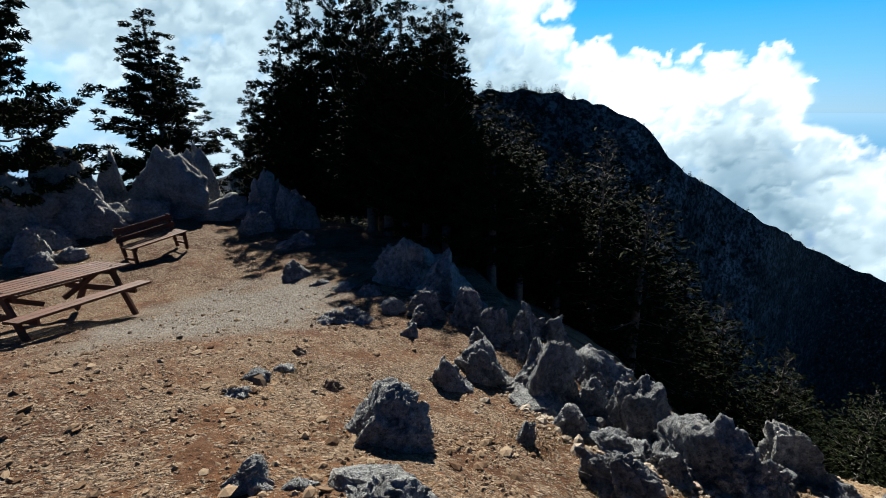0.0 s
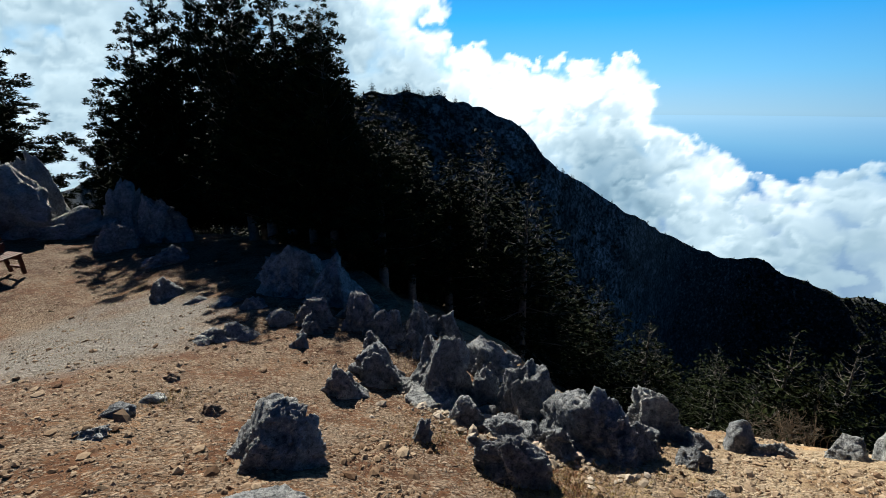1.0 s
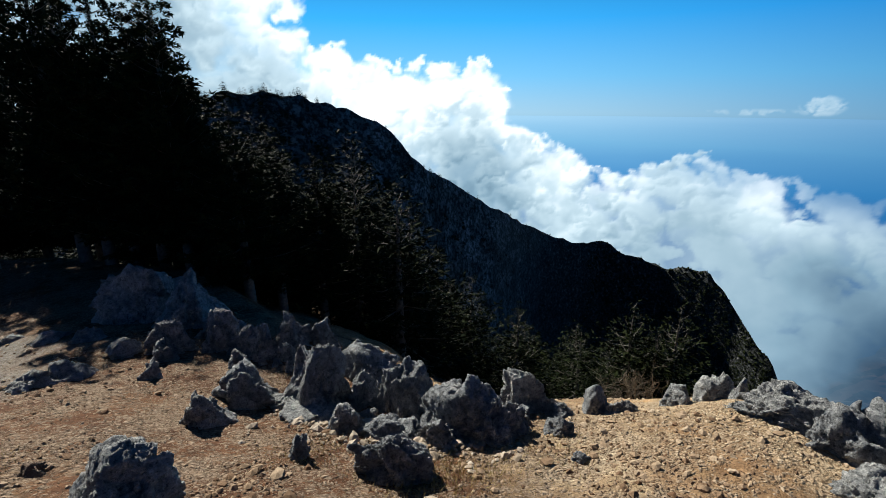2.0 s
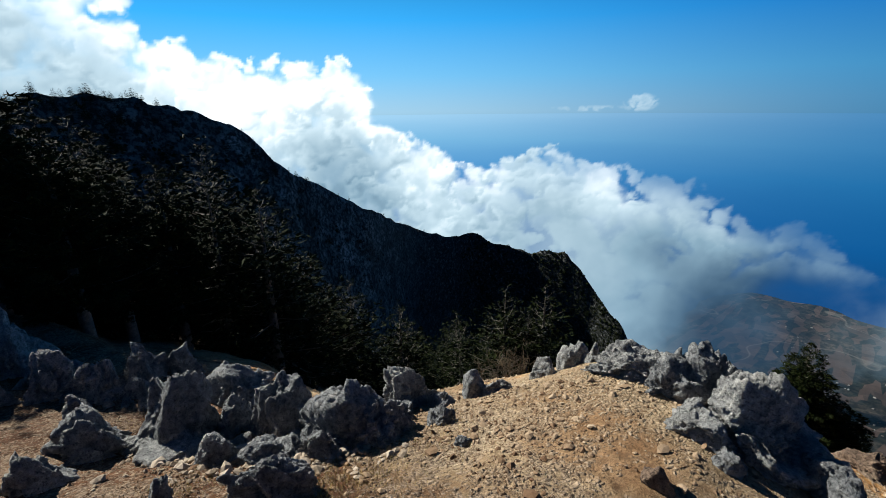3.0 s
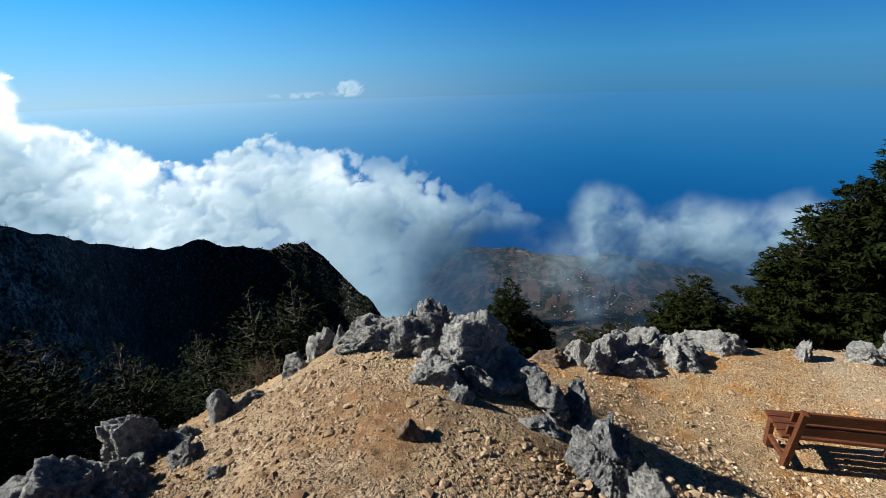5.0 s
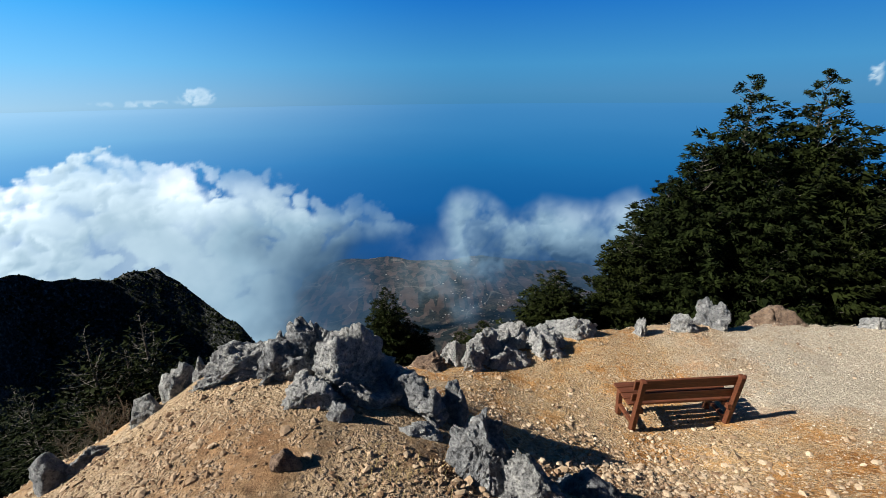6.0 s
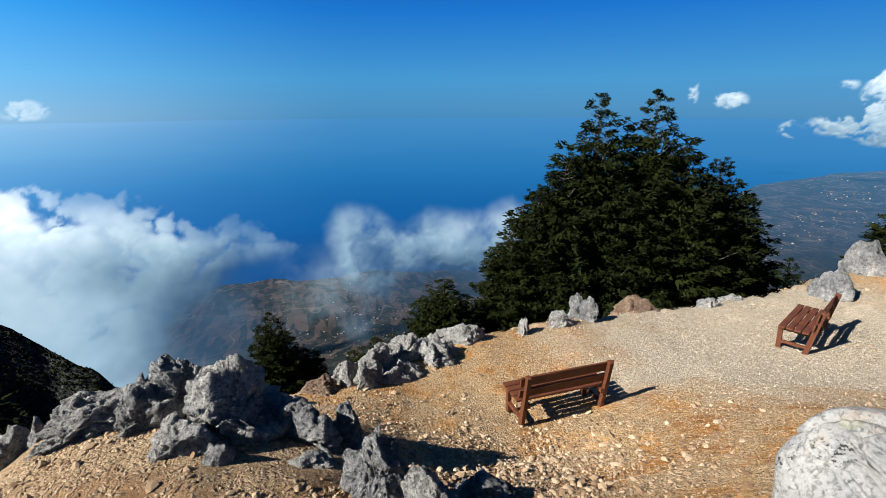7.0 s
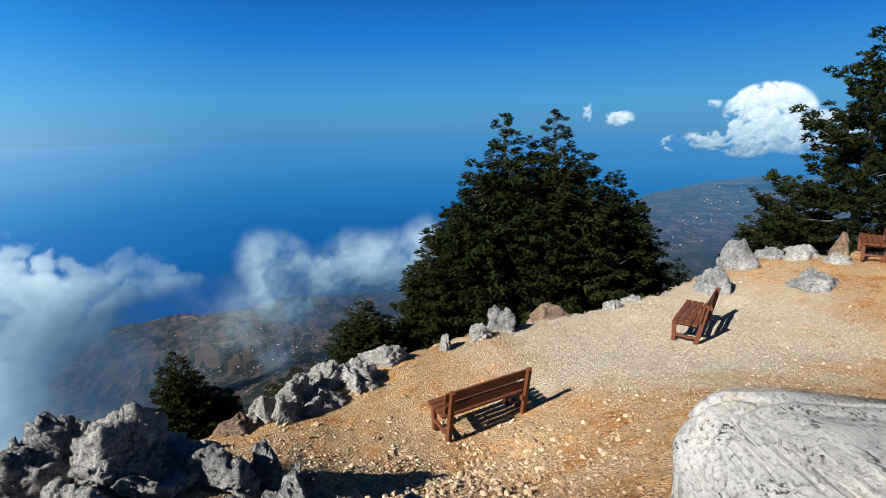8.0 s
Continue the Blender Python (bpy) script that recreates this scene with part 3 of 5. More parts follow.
def rock_mesh(name, w, d, h, seed, mat, level, rough=1.0, planes=13, jag=0.3, buried=0.75, taper=0.26):
    """A weathered limestone rock: a many-sided block, split along joints, its faces chipped, its top fretted into sharp ribs."""
    rng = np.random.default_rng(seed + 100)
    v, faces = ball(level)
    n = rng.normal(size=(planes, 3))
    n[:, 2] = np.abs(n[:, 2]) * 0.5 - 0.12
    n /= np.linalg.norm(n, axis=1, keepdims=True)
    reach = rng.uniform(0.45, 0.92, planes)
    r = np.min(np.where(v @ n.T > 0.05, reach / np.maximum(v @ n.T, 0.05), 1.15), axis=1)
    p = v * np.minimum(r, 1.15)[:, None]
    q = p * np.array([1.0, 1.0, 0.75])
    q = q + (np.stack([value_noise(q * 2.3 + k * 5 + seed, seed) for k in range(3)], -1) - 0.5) * 0.35
    out = 0.0
    for scale, step, lean, groove, wide in ((1.2, 0.12, 0.50, 0.12, 0.05), (2.9, 0.07, 0.26, 0.06, 0.06), (7.0, 0.03, 0.13, 0.025, 0.08)):
        pick, tilt, gap = chips(q, scale, seed)
        out = out + (pick - 0.5) * step + tilt * lean / scale * 1.5 - groove * np.maximum(0, 1 - gap / wide)
    fret = fbm(q * np.array([5.0, 5.0, 2.2]) + 3, 5, 0.6, seed=seed + 7, ridged=True)
    pits = np.maximum(0, fbm(q * 11, 3, 0.7, seed=seed + 13) - 0.52)
    p = p + v * (rough * (out + (fret - 0.62) * 0.08 - pits * 0.28))[:, None]
    spire = fbm(q * np.array([2.2, 2.2, 0.4]) + 11, 3, 0.5, seed=seed + 17, ridged=True)
    p[:, 2] += jag * rough * np.clip(v[:, 2] + 0.15, 0, 1) * (spire - 0.62) * 0.7
    low, high = p.min(0), p.max(0)
    p = (p - (low + high) / 2) / (high - low)
    p = p * np.array([w, d, h * (1 + buried)]) + np.array([0, 0, h * (1 - buried) / 2])
    p[:, :2] *= (1 + taper * 0.4 - taper * np.clip(p[:, 2] / h, -0.3, 1))[:, None]
    return mesh_from(name, p, faces, mat)


def block_mesh(name, w, d, h, seed, mat):
    """A broad squarish limestone block with rounded corners, worn hollows and a few deep cracks."""
    v, faces = ball(6)
    p = np.sign(v) * np.abs(v) ** 0.27
    p = p + v * (0.20 * (fbm(p * 1.4 + seed * 3.7, 2, seed=seed) - 0.5))[:, None]
    q = p + (np.stack([value_noise(p * 2.3 + k * 5, seed) for k in range(3)], -1) - 0.5) * 0.5
    out = 0.0
    for scale, step, lean, groove, wide in ((0.9, 0.05, 0.10, 0.11, 0.035), (2.4, 0.012, 0.05, 0.02, 0.05), (9.0, 0.008, 0.03, 0.006, 0.10)):
        pick, tilt, gap = chips(q, scale, seed)
        out = out + (pick - 0.5) * step + tilt * lean / scale - groove * np.maximum(0, 1 - gap / wide)
    pits = np.maximum(0, fbm(q * 13, 3, 0.7, seed=seed + 13) - 0.56)
    p = p + v * (out - pits * 0.16)[:, None]
    return mesh_from(name, p * np.array([w, d, h * 0.8]) * 0.62 + np.array([0, 0, h * 0.40]), faces, mat)


def rock(x, y, w, d, h, turn, seed, mat, jag=0.3, rough=1.0, taper=0.26):
    far = math.hypot(x, y)
    h = h * float(np.interp(far, [3, 9], [0.74, 0.9]))
    level = 6 if w / far > 0.19 else 5 if w / far > 0.07 else 4 if w / far > 0.028 else 3
    ob = new("boulder", rock_mesh("boulder", w, d, h, seed, mat, level, rough, jag=jag, taper=taper))
    ring = [float(height(x + w * 0.3 * math.cos(k), y + w * 0.3 * math.sin(k))) for k in (0, 1.57, 3.14, 4.71)]
    z = 0.5 * float(height(x, y)) + 0.5 * min(ring)
    rng = random.Random(seed)
    ob.matrix_world = pose(x, y, z, rng.uniform(-6, 6), rng.uniform(-6, 6), turn)
    tone = {"grey_limestone": "weathered dark grey", "pale_limestone": "pale grey", "tan_stone": "tan brown"}[mat.name]
    size = "large" if w > 0.8 else "small" if w < 0.3 else "knee-high"
    place = "on the stony rim" if far > 5 else "on ochre earth"
    form = "upright fissured" if h > 1.15 * w else "low flat" if h < 0.5 * w else "pitted"
    return tagged(ob, f"{size} {form} {tone} limestone rock {place}", "rock", group="limestone rocks")


rock(-0.42, 2.75, 0.63, 0.53, 0.67, 8, 1, PALE_LIMESTONE)
rock(-0.29, 1.90, 0.60, 0.50, 0.33, 8, 2, PALE_LIMESTONE)
rock(-1.03, 1.94, 0.29, 0.24, 0.17, 28, 3, PALE_LIMESTONE)
rock(-0.75, 1.91, 0.19, 0.16, 0.08, 21, 4, PALE_LIMESTONE)
rock(-1.68, 3.22, 0.26, 0.22, 0.10, 27, 5, PALE_LIMESTONE)
rock(-1.67, 3.63, 0.25, 0.21, 0.12, 24, 6, LIMESTONE)
rock(-1.58, 3.96, 0.26, 0.21, 0.10, 21, 7, PALE_LIMESTONE)
rock(-1.58, 4.54, 0.18, 0.15, 0.12, 19, 8, TAN_STONE)
rock(-1.03, 3.70, 0.20, 0.18, 0.12, 15, 9, TAN_STONE)
rock(-0.48, 2.54, 0.15, 0.13, 0.06, 10, 10, TAN_STONE)
rock(-1.69, 6.21, 0.53, 0.44, 0.21, 15, 11, PALE_LIMESTONE)
rock(-1.35, 6.52, 0.54, 0.45, 0.29, 11, 12, LIMESTONE)
rock(-0.50, 5.95, 0.27, 0.23, 0.26, 4, 13, LIMESTONE)
rock(0.70, 6.35, 0.75, 0.63, 0.55, -6, 18, LIMESTONE)
rock(1.27, 6.57, 0.59, 0.49, 0.61, -10, 19, LIMESTONE)
rock(0.65, 3.20, 0.16, 0.13, 0.31, -11, 25, LIMESTONE)
rock(1.00, 4.41, 0.72, 0.90, 0.29, -12, 26, PALE_LIMESTONE)
rock(2.59, 3.04, 0.41, 0.34, 0.51, -40, 27, LIMESTONE)
rock(2.67, 2.20, 0.18, 0.15, 0.11, -46, 41, LIMESTONE)
rock(1.91, 3.33, 0.33, 0.28, 0.28, -25, 43, LIMESTONE)
rock(1.37, 3.43, 0.64, 0.53, 0.30, -17, 44, LIMESTONE)
rock(0.87, 4.61, 0.65, 0.55, 0.26, -7, 45, PALE_LIMESTONE)
rock(7.13, -0.75, 0.55, 0.40, 0.58, -95, 46, PALE_LIMESTONE)
rock(7.30, -1.10, 0.66, 0.46, 0.60, -97, 47, PALE_LIMESTONE)
rock(7.75, -1.52, 0.72, 0.50, 0.55, -100, 48, PALE_LIMESTONE)
rock(8.33, -2.08, 0.86, 0.60, 0.46, -103, 49, PALE_LIMESTONE)
rock(7.17, -1.52, 0.49, 0.41, 0.28, -101, 50, PALE_LIMESTONE)
rock(8.52, -3.10, 1.16, 0.72, 0.55, -109, 51, PALE_LIMESTONE)
rock(7.83, -2.32, 0.88, 0.74, 0.42, -106, 52, PALE_LIMESTONE)
rock(6.22, 0.08, 0.35, 0.29, 0.19, -88, 53, PALE_LIMESTONE)
rock(8.85, -6.21, 0.76, 0.56, 0.88, -124, 54, LIMESTONE)
rock(9.03, -8.11, 1.58, 0.99, 0.75, -132, 55, TAN_STONE)
rock(8.52, -5.44, 0.57, 0.42, 0.36, -122, 56, PALE_LIMESTONE)
rock(8.42, -4.49, 0.27, 0.22, 0.43, -117, 57, PALE_LIMESTONE)
rock(8.63, -9.61, 0.50, 0.42, 0.28, -138, 58, PALE_LIMESTONE)
rock(8.71, -10.45, 0.78, 0.57, 0.37, -140, 59, PALE_LIMESTONE)
rock(5.95, -13.65, 1.14, 0.95, 0.52, -157, 60, LIMESTONE)
rock(7.63, -12.14, 0.93, 0.68, 0.88, -148, 61, LIMESTONE)
rock(8.19, -14.22, 1.10, 0.80, 1.05, -150, 62, LIMESTONE)
rock(8.03, -15.51, 0.90, 0.75, 0.64, -153, 63, LIMESTONE)
rock(7.31, -15.79, 0.98, 0.71, 0.46, -155, 64, PALE_LIMESTONE)
rock(6.64, -16.35, 0.51, 0.43, 0.85, -158, 65, TAN_STONE)
rock(6.42, -15.71, 0.71, 0.59, 0.28, -158, 66, PALE_LIMESTONE)
rock(3.76, 0.61, 0.33, 0.24, 0.25, -76, 77, LIMESTONE)
rock(3.00, 0.77, 0.20, 0.17, 0.20, -69, 78, TAN_STONE, 0.05, 0.6)
rock(3.00, -0.98, 0.59, 0.49, 0.60, -106, 79, PALE_LIMESTONE)
rock(3.24, -1.56, 0.60, 0.50, 0.35, -114, 80, LIMESTONE)
rock(6.86, -0.29, 0.61, 0.44, 0.29, -90, 81, TAN_STONE)
# craggy rim between the trodden earth and the slope
rock(0.05, 4.40, 0.52, 0.45, 0.50, 0, 14, PALE_LIMESTONE)
rock(0.48, 4.80, 0.62, 0.55, 0.56, -5, 15, LIMESTONE, 0.2)
rock(1.10, 4.62, 0.85, 0.75, 1.00, -14, 16, LIMESTONE, 0.5)
rock(1.95, 5.20, 0.95, 0.75, 0.66, -21, 17, LIMESTONE, 0.45)
rock(1.95, 4.05, 0.70, 0.60, 0.78, -26, 20, LIMESTONE, 0.4)
rock(2.28, 3.18, 1.12, 0.75, 0.86, -35, 21, LIMESTONE, 0.25)
rock(1.24, 2.68, 0.70, 0.50, 0.60, -24, 22, LIMESTONE, 0.4)
rock(1.82, 3.08, 0.38, 0.30, 0.38, -30, 23, LIMESTONE)
rock(1.20, 3.72, 0.46, 0.40, 0.42, -17, 24, LIMESTONE)
rock(0.40, 4.95, 0.70, 0.60, 0.60, 0, 430, LIMESTONE, 0.4)
rock(1.62, 4.45, 0.45, 0.40, 0.55, -16, 42, LIMESTONE, 0.4)
rock(2.60, 4.10, 0.40, 0.34, 0.45, -30, 431, LIMESTONE, 0.4)
rock(2.95, 2.75, 0.30, 0.24, 0.30, -45, 432, LIMESTONE)
# dark crags on the slope just below the rim
rock(0.33, 6.76, 0.55, 0.50, 0.72, 0, 433, LIMESTONE, 0.4)
rock(0.78, 6.20, 0.46, 0.42, 0.62, -7, 434, LIMESTONE, 0.4)
rock(1.16, 6.20, 0.46, 0.42, 0.66, -11, 435, LIMESTONE, 0.4)
rock(1.66, 6.60, 0.55, 0.50, 0.62, -14, 436, LIMESTONE, 0.4)
rock(2.10, 6.00, 0.60, 0.50, 0.50, -20, 437, LIMESTONE, 0.4)
# shaded outcrop at the foot of the fir clump
rock(-1.20, 10.20, 1.00, 0.80, 0.60, 10, 411, PALE_LIMESTONE)
rock(-0.66, 8.90, 1.50, 1.20, 1.05, 5, 412, PALE_LIMESTONE, 0.25)
rock(-0.05, 8.10, 1.15, 0.95, 1.05, 0, 413, PALE_LIMESTONE, 0.35)
rock(-3.29, 9.85, 0.62, 0.55, 0.50, 18, 414, LIMESTONE)
rock(-1.90, 8.50, 0.50, 0.40, 0.18, 12, 415, PALE_LIMESTONE)
rock(-0.90, 7.15, 0.50, 0.42, 0.26, 7, 416, PALE_LIMESTONE)
rock(-2.60, 9.20, 0.42, 0.34, 0.15, 15, 417, LIMESTONE)
rock(-0.35, 6.95, 0.60, 0.50, 0.55, 3, 418, LIMESTONE)
rock(-1.35, 8.00, 0.48, 0.40, 0.25, 9, 419, LIMESTONE)
rock(-6.50, 16.60, 1.50, 1.30, 1.90, 21, 420, PALE_LIMESTONE, 0.25)
rock(-5.05, 15.30, 1.60, 1.20, 1.60, 18, 421, PALE_LIMESTONE)
rock(-5.90, 14.45, 1.10, 0.90, 0.85, 22, 422, PALE_LIMESTONE)
rock(-7.60, 16.00, 2.60, 1.20, 1.00, 25, 423, PALE_LIMESTONE, 0.4)
rock(-4.20, 13.00, 1.20, 0.90, 0.50, 18, 424, LIMESTONE)
# tall outcrops behind the bench and the table
rock(-9.35, 15.80, 2.70, 1.80, 2.65, 31, 235, PALE_LIMESTONE, 0.3, 1.2, 0.75)
rock(-10.75, 15.20, 1.30, 1.10, 2.45, 35, 36, PALE_LIMESTONE, 0.25, 1.2, 0.4)
rock(-8.75, 16.90, 1.35, 0.90, 2.95, 27, 37, PALE_LIMESTONE, 0.2, 1.2, 0.6)
rock(-9.70, 14.60, 2.00, 0.90, 0.85, 34, 38, PALE_LIMESTONE, 0.4)
rock(-10.75, 13.30, 2.60, 2.00, 2.75, 39, 239, PALE_LIMESTONE, 0.3, 1.3, 0.6)
rock(-11.20, 11.90, 2.40, 1.80, 2.20, 43, 30, PALE_LIMESTONE, 0.3, 1.3, 0.5)
rock(-9.90, 12.95, 1.60, 1.00, 1.20, 38, 31, PALE_LIMESTONE, 0.35)
rock(-10.25, 11.70, 1.30, 0.90, 0.85, 41, 32, PALE_LIMESTONE, 0.4)
rock(-9.64, 10.35, 1.00, 0.80, 1.00, 43, 33, PALE_LIMESTONE, 0.35)
rock(-9.20, 10.10, 0.60, 0.45, 0.45, 43, 34, PALE_LIMESTONE)
rock(-9.10, 10.90, 0.80, 0.50, 0.35, 40, 40, PALE_LIMESTONE)
# the mound's crest: low slabs up its flank, a sharp fin and a dark cleft block
rock(3.22, 3.40, 0.90, 0.44, 0.66, -42, 438, PALE_LIMESTONE, 0.4, 1.2)
rock(3.74, 3.02, 0.30, 0.24, 0.42, -50, 439, LIMESTONE, 0.1, 0.6)
rock(3.90, 2.82, 0.40, 0.22, 0.20, -52, 440, PALE_LIMESTONE)
rock(4.36, 2.52, 0.32, 0.22, 0.32, -60, 441, PALE_LIMESTONE, 0.4)
rock(4.60, 2.30, 0.36, 0.26, 0.46, -62, 442, PALE_LIMESTONE, 0.6)
rock(4.55, 2.02, 0.22, 0.18, 0.34, -64, 443, PALE_LIMESTONE, 0.5)
rock(4.40, 1.44, 1.05, 0.46, 0.44, -72, 73, PALE_LIMESTONE, 0.4, 1.4, 0.5)
rock(4.34, 1.12, 0.66, 0.45, 0.56, -74, 74, LIMESTONE, 0.35, 1.15, 0.15)
rock(4.48, 0.86, 0.80, 0.40, 0.86, -78, 69, LIMESTONE, 0.5, 1.15, 0.15)
rock(4.05, 0.48, 1.30, 0.95, 0.92, -78, 68, PALE_LIMESTONE, 0.3, 1.15, 0.15)
rock(3.84, 0.80, 0.48, 0.40, 0.34, -76, 70, PALE_LIMESTONE, 0.3, 1.0, 0.1)
rock(3.62, 0.50, 0.24, 0.20, 0.24, -78, 67, LIMESTONE, 0.3, 1.0, 0.1)
rock(4.15, -0.10, 0.62, 0.60, 0.56, -88, 75, LIMESTONE, 0.2, 1.15, 0.15)
rock(4.20, -0.42, 0.46, 0.34, 0.62, -92, 71, LIMESTONE, 0.3, 1.15, 0.15)
rock(3.62, -0.06, 0.54, 0.30, 0.16, -87, 76, PALE_LIMESTONE)
rock(3.20, -0.62, 0.62, 0.55, 0.86, -97, 72, LIMESTONE, 0.3, 1.15, 0.15)
# leaning slabs in a chain along the terrace edge
rock(6.98, -0.98, 0.50, 0.30, 0.55, -80, 451, PALE_LIMESTONE, 0.2)
rock(7.48, -1.30, 0.62, 0.34, 0.62, -84, 452, PALE_LIMESTONE, 0.2)
rock(7.98, -1.86, 0.70, 0.36, 0.52, -90, 453, PALE_LIMESTONE, 0.25)
rock(7.45, -1.75, 0.60, 0.50, 0.34, -98, 454, PALE_LIMESTONE)
rock(8.10, -2.60, 0.60, 0.40, 0.34, -106, 455, PALE_LIMESTONE)
rock(8.55, -2.55, 0.50, 0.40, 0.42, -104, 456, PALE_LIMESTONE, 0.4)
# crumbled blocks between the larger ones along the rim
rim_rng = random.Random(9)
RIM = [(-0.6, 7.4), (0.6, 6.6), (1.4, 5.6), (2.2, 4.7), (2.7, 3.9), (3.1, 3.2), (2.0, 3.6), (1.3, 4.4)]
for step in range(64):
    s = rim_rng.uniform(0, len(RIM) - 1.001)
    (xa, ya), (xb, yb) = RIM[int(s)], RIM[int(s) + 1]
    f = s - int(s)
    w = rim_rng.choice((0.12, 0.18, 0.25, 0.34, 0.42))
    rock(xa + (xb - xa) * f + rim_rng.gauss(0, 0.28), ya + (yb - ya) * f + rim_rng.gauss(0, 0.28), w, w * 0.8, w * rim_rng.uniform(0.5, 0.9), rim_rng.uniform(0, 360), 500 + step,
         rim_rng.choice((LIMESTONE, LIMESTONE, LIMESTONE, PALE_LIMESTONE)))
# the broad pale block beside the standing place
block = new("boulder", block_mesh("boulder", 1.62, 1.05, 1.05, 301, SMOOTH_LIMESTONE))
block.matrix_world = pose(0.90, -3.26, 0.27, 0, 3, -114)
tagged(block, "broad smooth pale grey limestone block with fine cracks", "rock", group="limestone rocks")


# ---- firs ----
def tufted_fir(seed, tall, wide, whorl_gap, per_whorl, tuft, shoots, bare=0.05, droop=0.25, limb_steps=5, uneven=(0.55, 1.2)):
    """Trunk and crown of an old fir: limbs in whorls that carry rounded tufts of short needle shoots."""
    rng = np.random.default_rng(seed)
    rings, sides = 10, 8
    u, k = np.meshgrid(np.arange(rings) / (rings - 1), np.arange(sides) * 2 * math.pi / sides, indexing="ij")
    rad = 0.022 * tall * (1 - u) ** 0.9 + 0.006
    wood = [np.stack([rad * np.cos(k), rad * np.sin(k), u * tall * 0.98 - 0.4], -1).reshape(-1, 3)]
    i, j = np.meshgrid(np.arange(rings - 1), np.arange(sides), indexing="ij")
    quads = [np.stack([i * sides + j, i * sides + (j + 1) % sides, (i + 1) * sides + (j + 1) % sides, (i + 1) * sides + j], -1).reshape(-1, 4)]
    count = rings * sides
    hub, size, out = [], [], []
    z = bare * tall
    while z < tall * 0.985:
        u = z / tall
        z += whorl_gap * (1 - 0.45 * u)
        reach0 = wide * 0.5 * (1 - u) ** 0.86 * (0.6 + 0.4 * min(1, u / 0.15)) + 0.03
        limbs = max(3, int(per_whorl * (0.55 + 0.45 * (1 - u)) + rng.integers(-1, 2)))
        a0 = rng.uniform(0, 6.28)
        for m in range(limbs):
            a = a0 + 6.283 * m / limbs + rng.normal(0, 0.2)
            reach = reach0 * rng.uniform(*uneven)
            lift = rng.normal(-0.10 + 0.7 * u, 0.1)
            ahead, side = np.array([math.cos(a), math.sin(a), 0]), np.array([-math.sin(a), math.cos(a), 0])
            root = np.array([0, 0, z - 0.4 + rng.uniform(-0.4, 0.4) * whorl_gap])
            s = np.linspace(0, 1, limb_steps)[:, None]
            line = root + ahead * reach * s + np.array([0, 0, 1]) * reach * (lift * s - droop * s * (1 - s) + 0.14 * s**3)
            lr = (0.010 + 0.008 * reach) * (1 - 0.75 * s)
            for q in (0, 2.1, 4.2):
                wood.append(line + lr * (side * math.cos(q) + np.array([0, 0, 1]) * math.sin(q)))
            for q in range(3):
                b, c = count + q * limb_steps + np.arange(limb_steps - 1), count + (q + 1) % 3 * limb_steps + np.arange(limb_steps - 1)
                quads.append(np.stack([b, b + 1, c + 1, c], -1))
            count += 3 * limb_steps
            n = max(1, int(reach / (tuft * 1.05)))
            for t in np.linspace(1.0, 0.18, n) if n > 1 else (0.9,):
                fan = reach * 0.42 * (1 - t) + 0.02
                for sgn in (-1, 1) if fan > tuft * 0.55 else (0,):
                    at = np.array([np.interp(t, s[:, 0], line[:, w]) for w in range(3)])
                    hub.append(at + side * sgn * fan * rng.uniform(0.5, 1.2) + rng.normal(0, 0.06, 3) + np.array([0, 0, tuft * 0.15]))
                    size.append(tuft * rng.uniform(0.65, 1.25) * (0.38 + 0.62 * min(1, reach / 0.8)))
                    out.append(ahead + side * sgn * 0.6)
    for z in np.arange(tall * 0.78, tall * 0.985, tuft * 0.4):
        hub.append(np.array([0, 0, z - 0.4]))
        size.append(tuft * 0.45 * (1.25 - z / tall) / 0.45)
        out.append(np.array([0, 0, 1.0]))
    hub, size, out = np.array(hub)[:, None], np.array(size)[:, None, None], np.array(out)[:, None]
    way = rng.normal(size=(len(hub), shoots, 3)) + out * 0.35
    way /= np.linalg.norm(way, axis=2, keepdims=True)
    base = hub + way * size * np.array([1, 1, 0.62]) * rng.uniform(0.45, 1.0, (len(hub), shoots, 1))
    face = way + rng.normal(0, 0.45, way.shape)
    face /= np.linalg.norm(face, axis=2, keepdims=True)
    run = out + way * 1.1 + rng.normal(0, 0.5, way.shape)
    run = run - face * np.sum(run * face, axis=2, keepdims=True) * 0.8
    run /= np.linalg.norm(run, axis=2, keepdims=True)
    across = np.cross(face, run)
    across /= np.linalg.norm(across, axis=2, keepdims=True)
    ln = size * rng.uniform(0.5, 0.9, (len(hub), shoots, 1)) * (34 / max(shoots, 34)) ** 0.2
    verts = np.stack([base - run * ln * 0.35 + across * ln * 0.2, base - run * ln * 0.35 - across * ln * 0.2, base + run * ln * 0.6], 2).reshape(-1, 3)
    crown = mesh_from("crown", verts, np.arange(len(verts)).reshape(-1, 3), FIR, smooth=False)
    return mesh_from("trunk", np.vstack(wood), np.vstack(quads), BARK), crown


def fir(trunk, crown, x, y, z, size, turn, label, group="", thin=1.0):
    tree = new("fir_tree")
    tree.matrix_world = pose(x, y, z, 0, 0, turn) @ Matrix.Diagonal((size * thin, size * thin, size, 1))
    part_mesh("trunk", trunk, tree)
    part_mesh("crown", crown, tree)
    return tagged(tree, label, "tree", group=group)


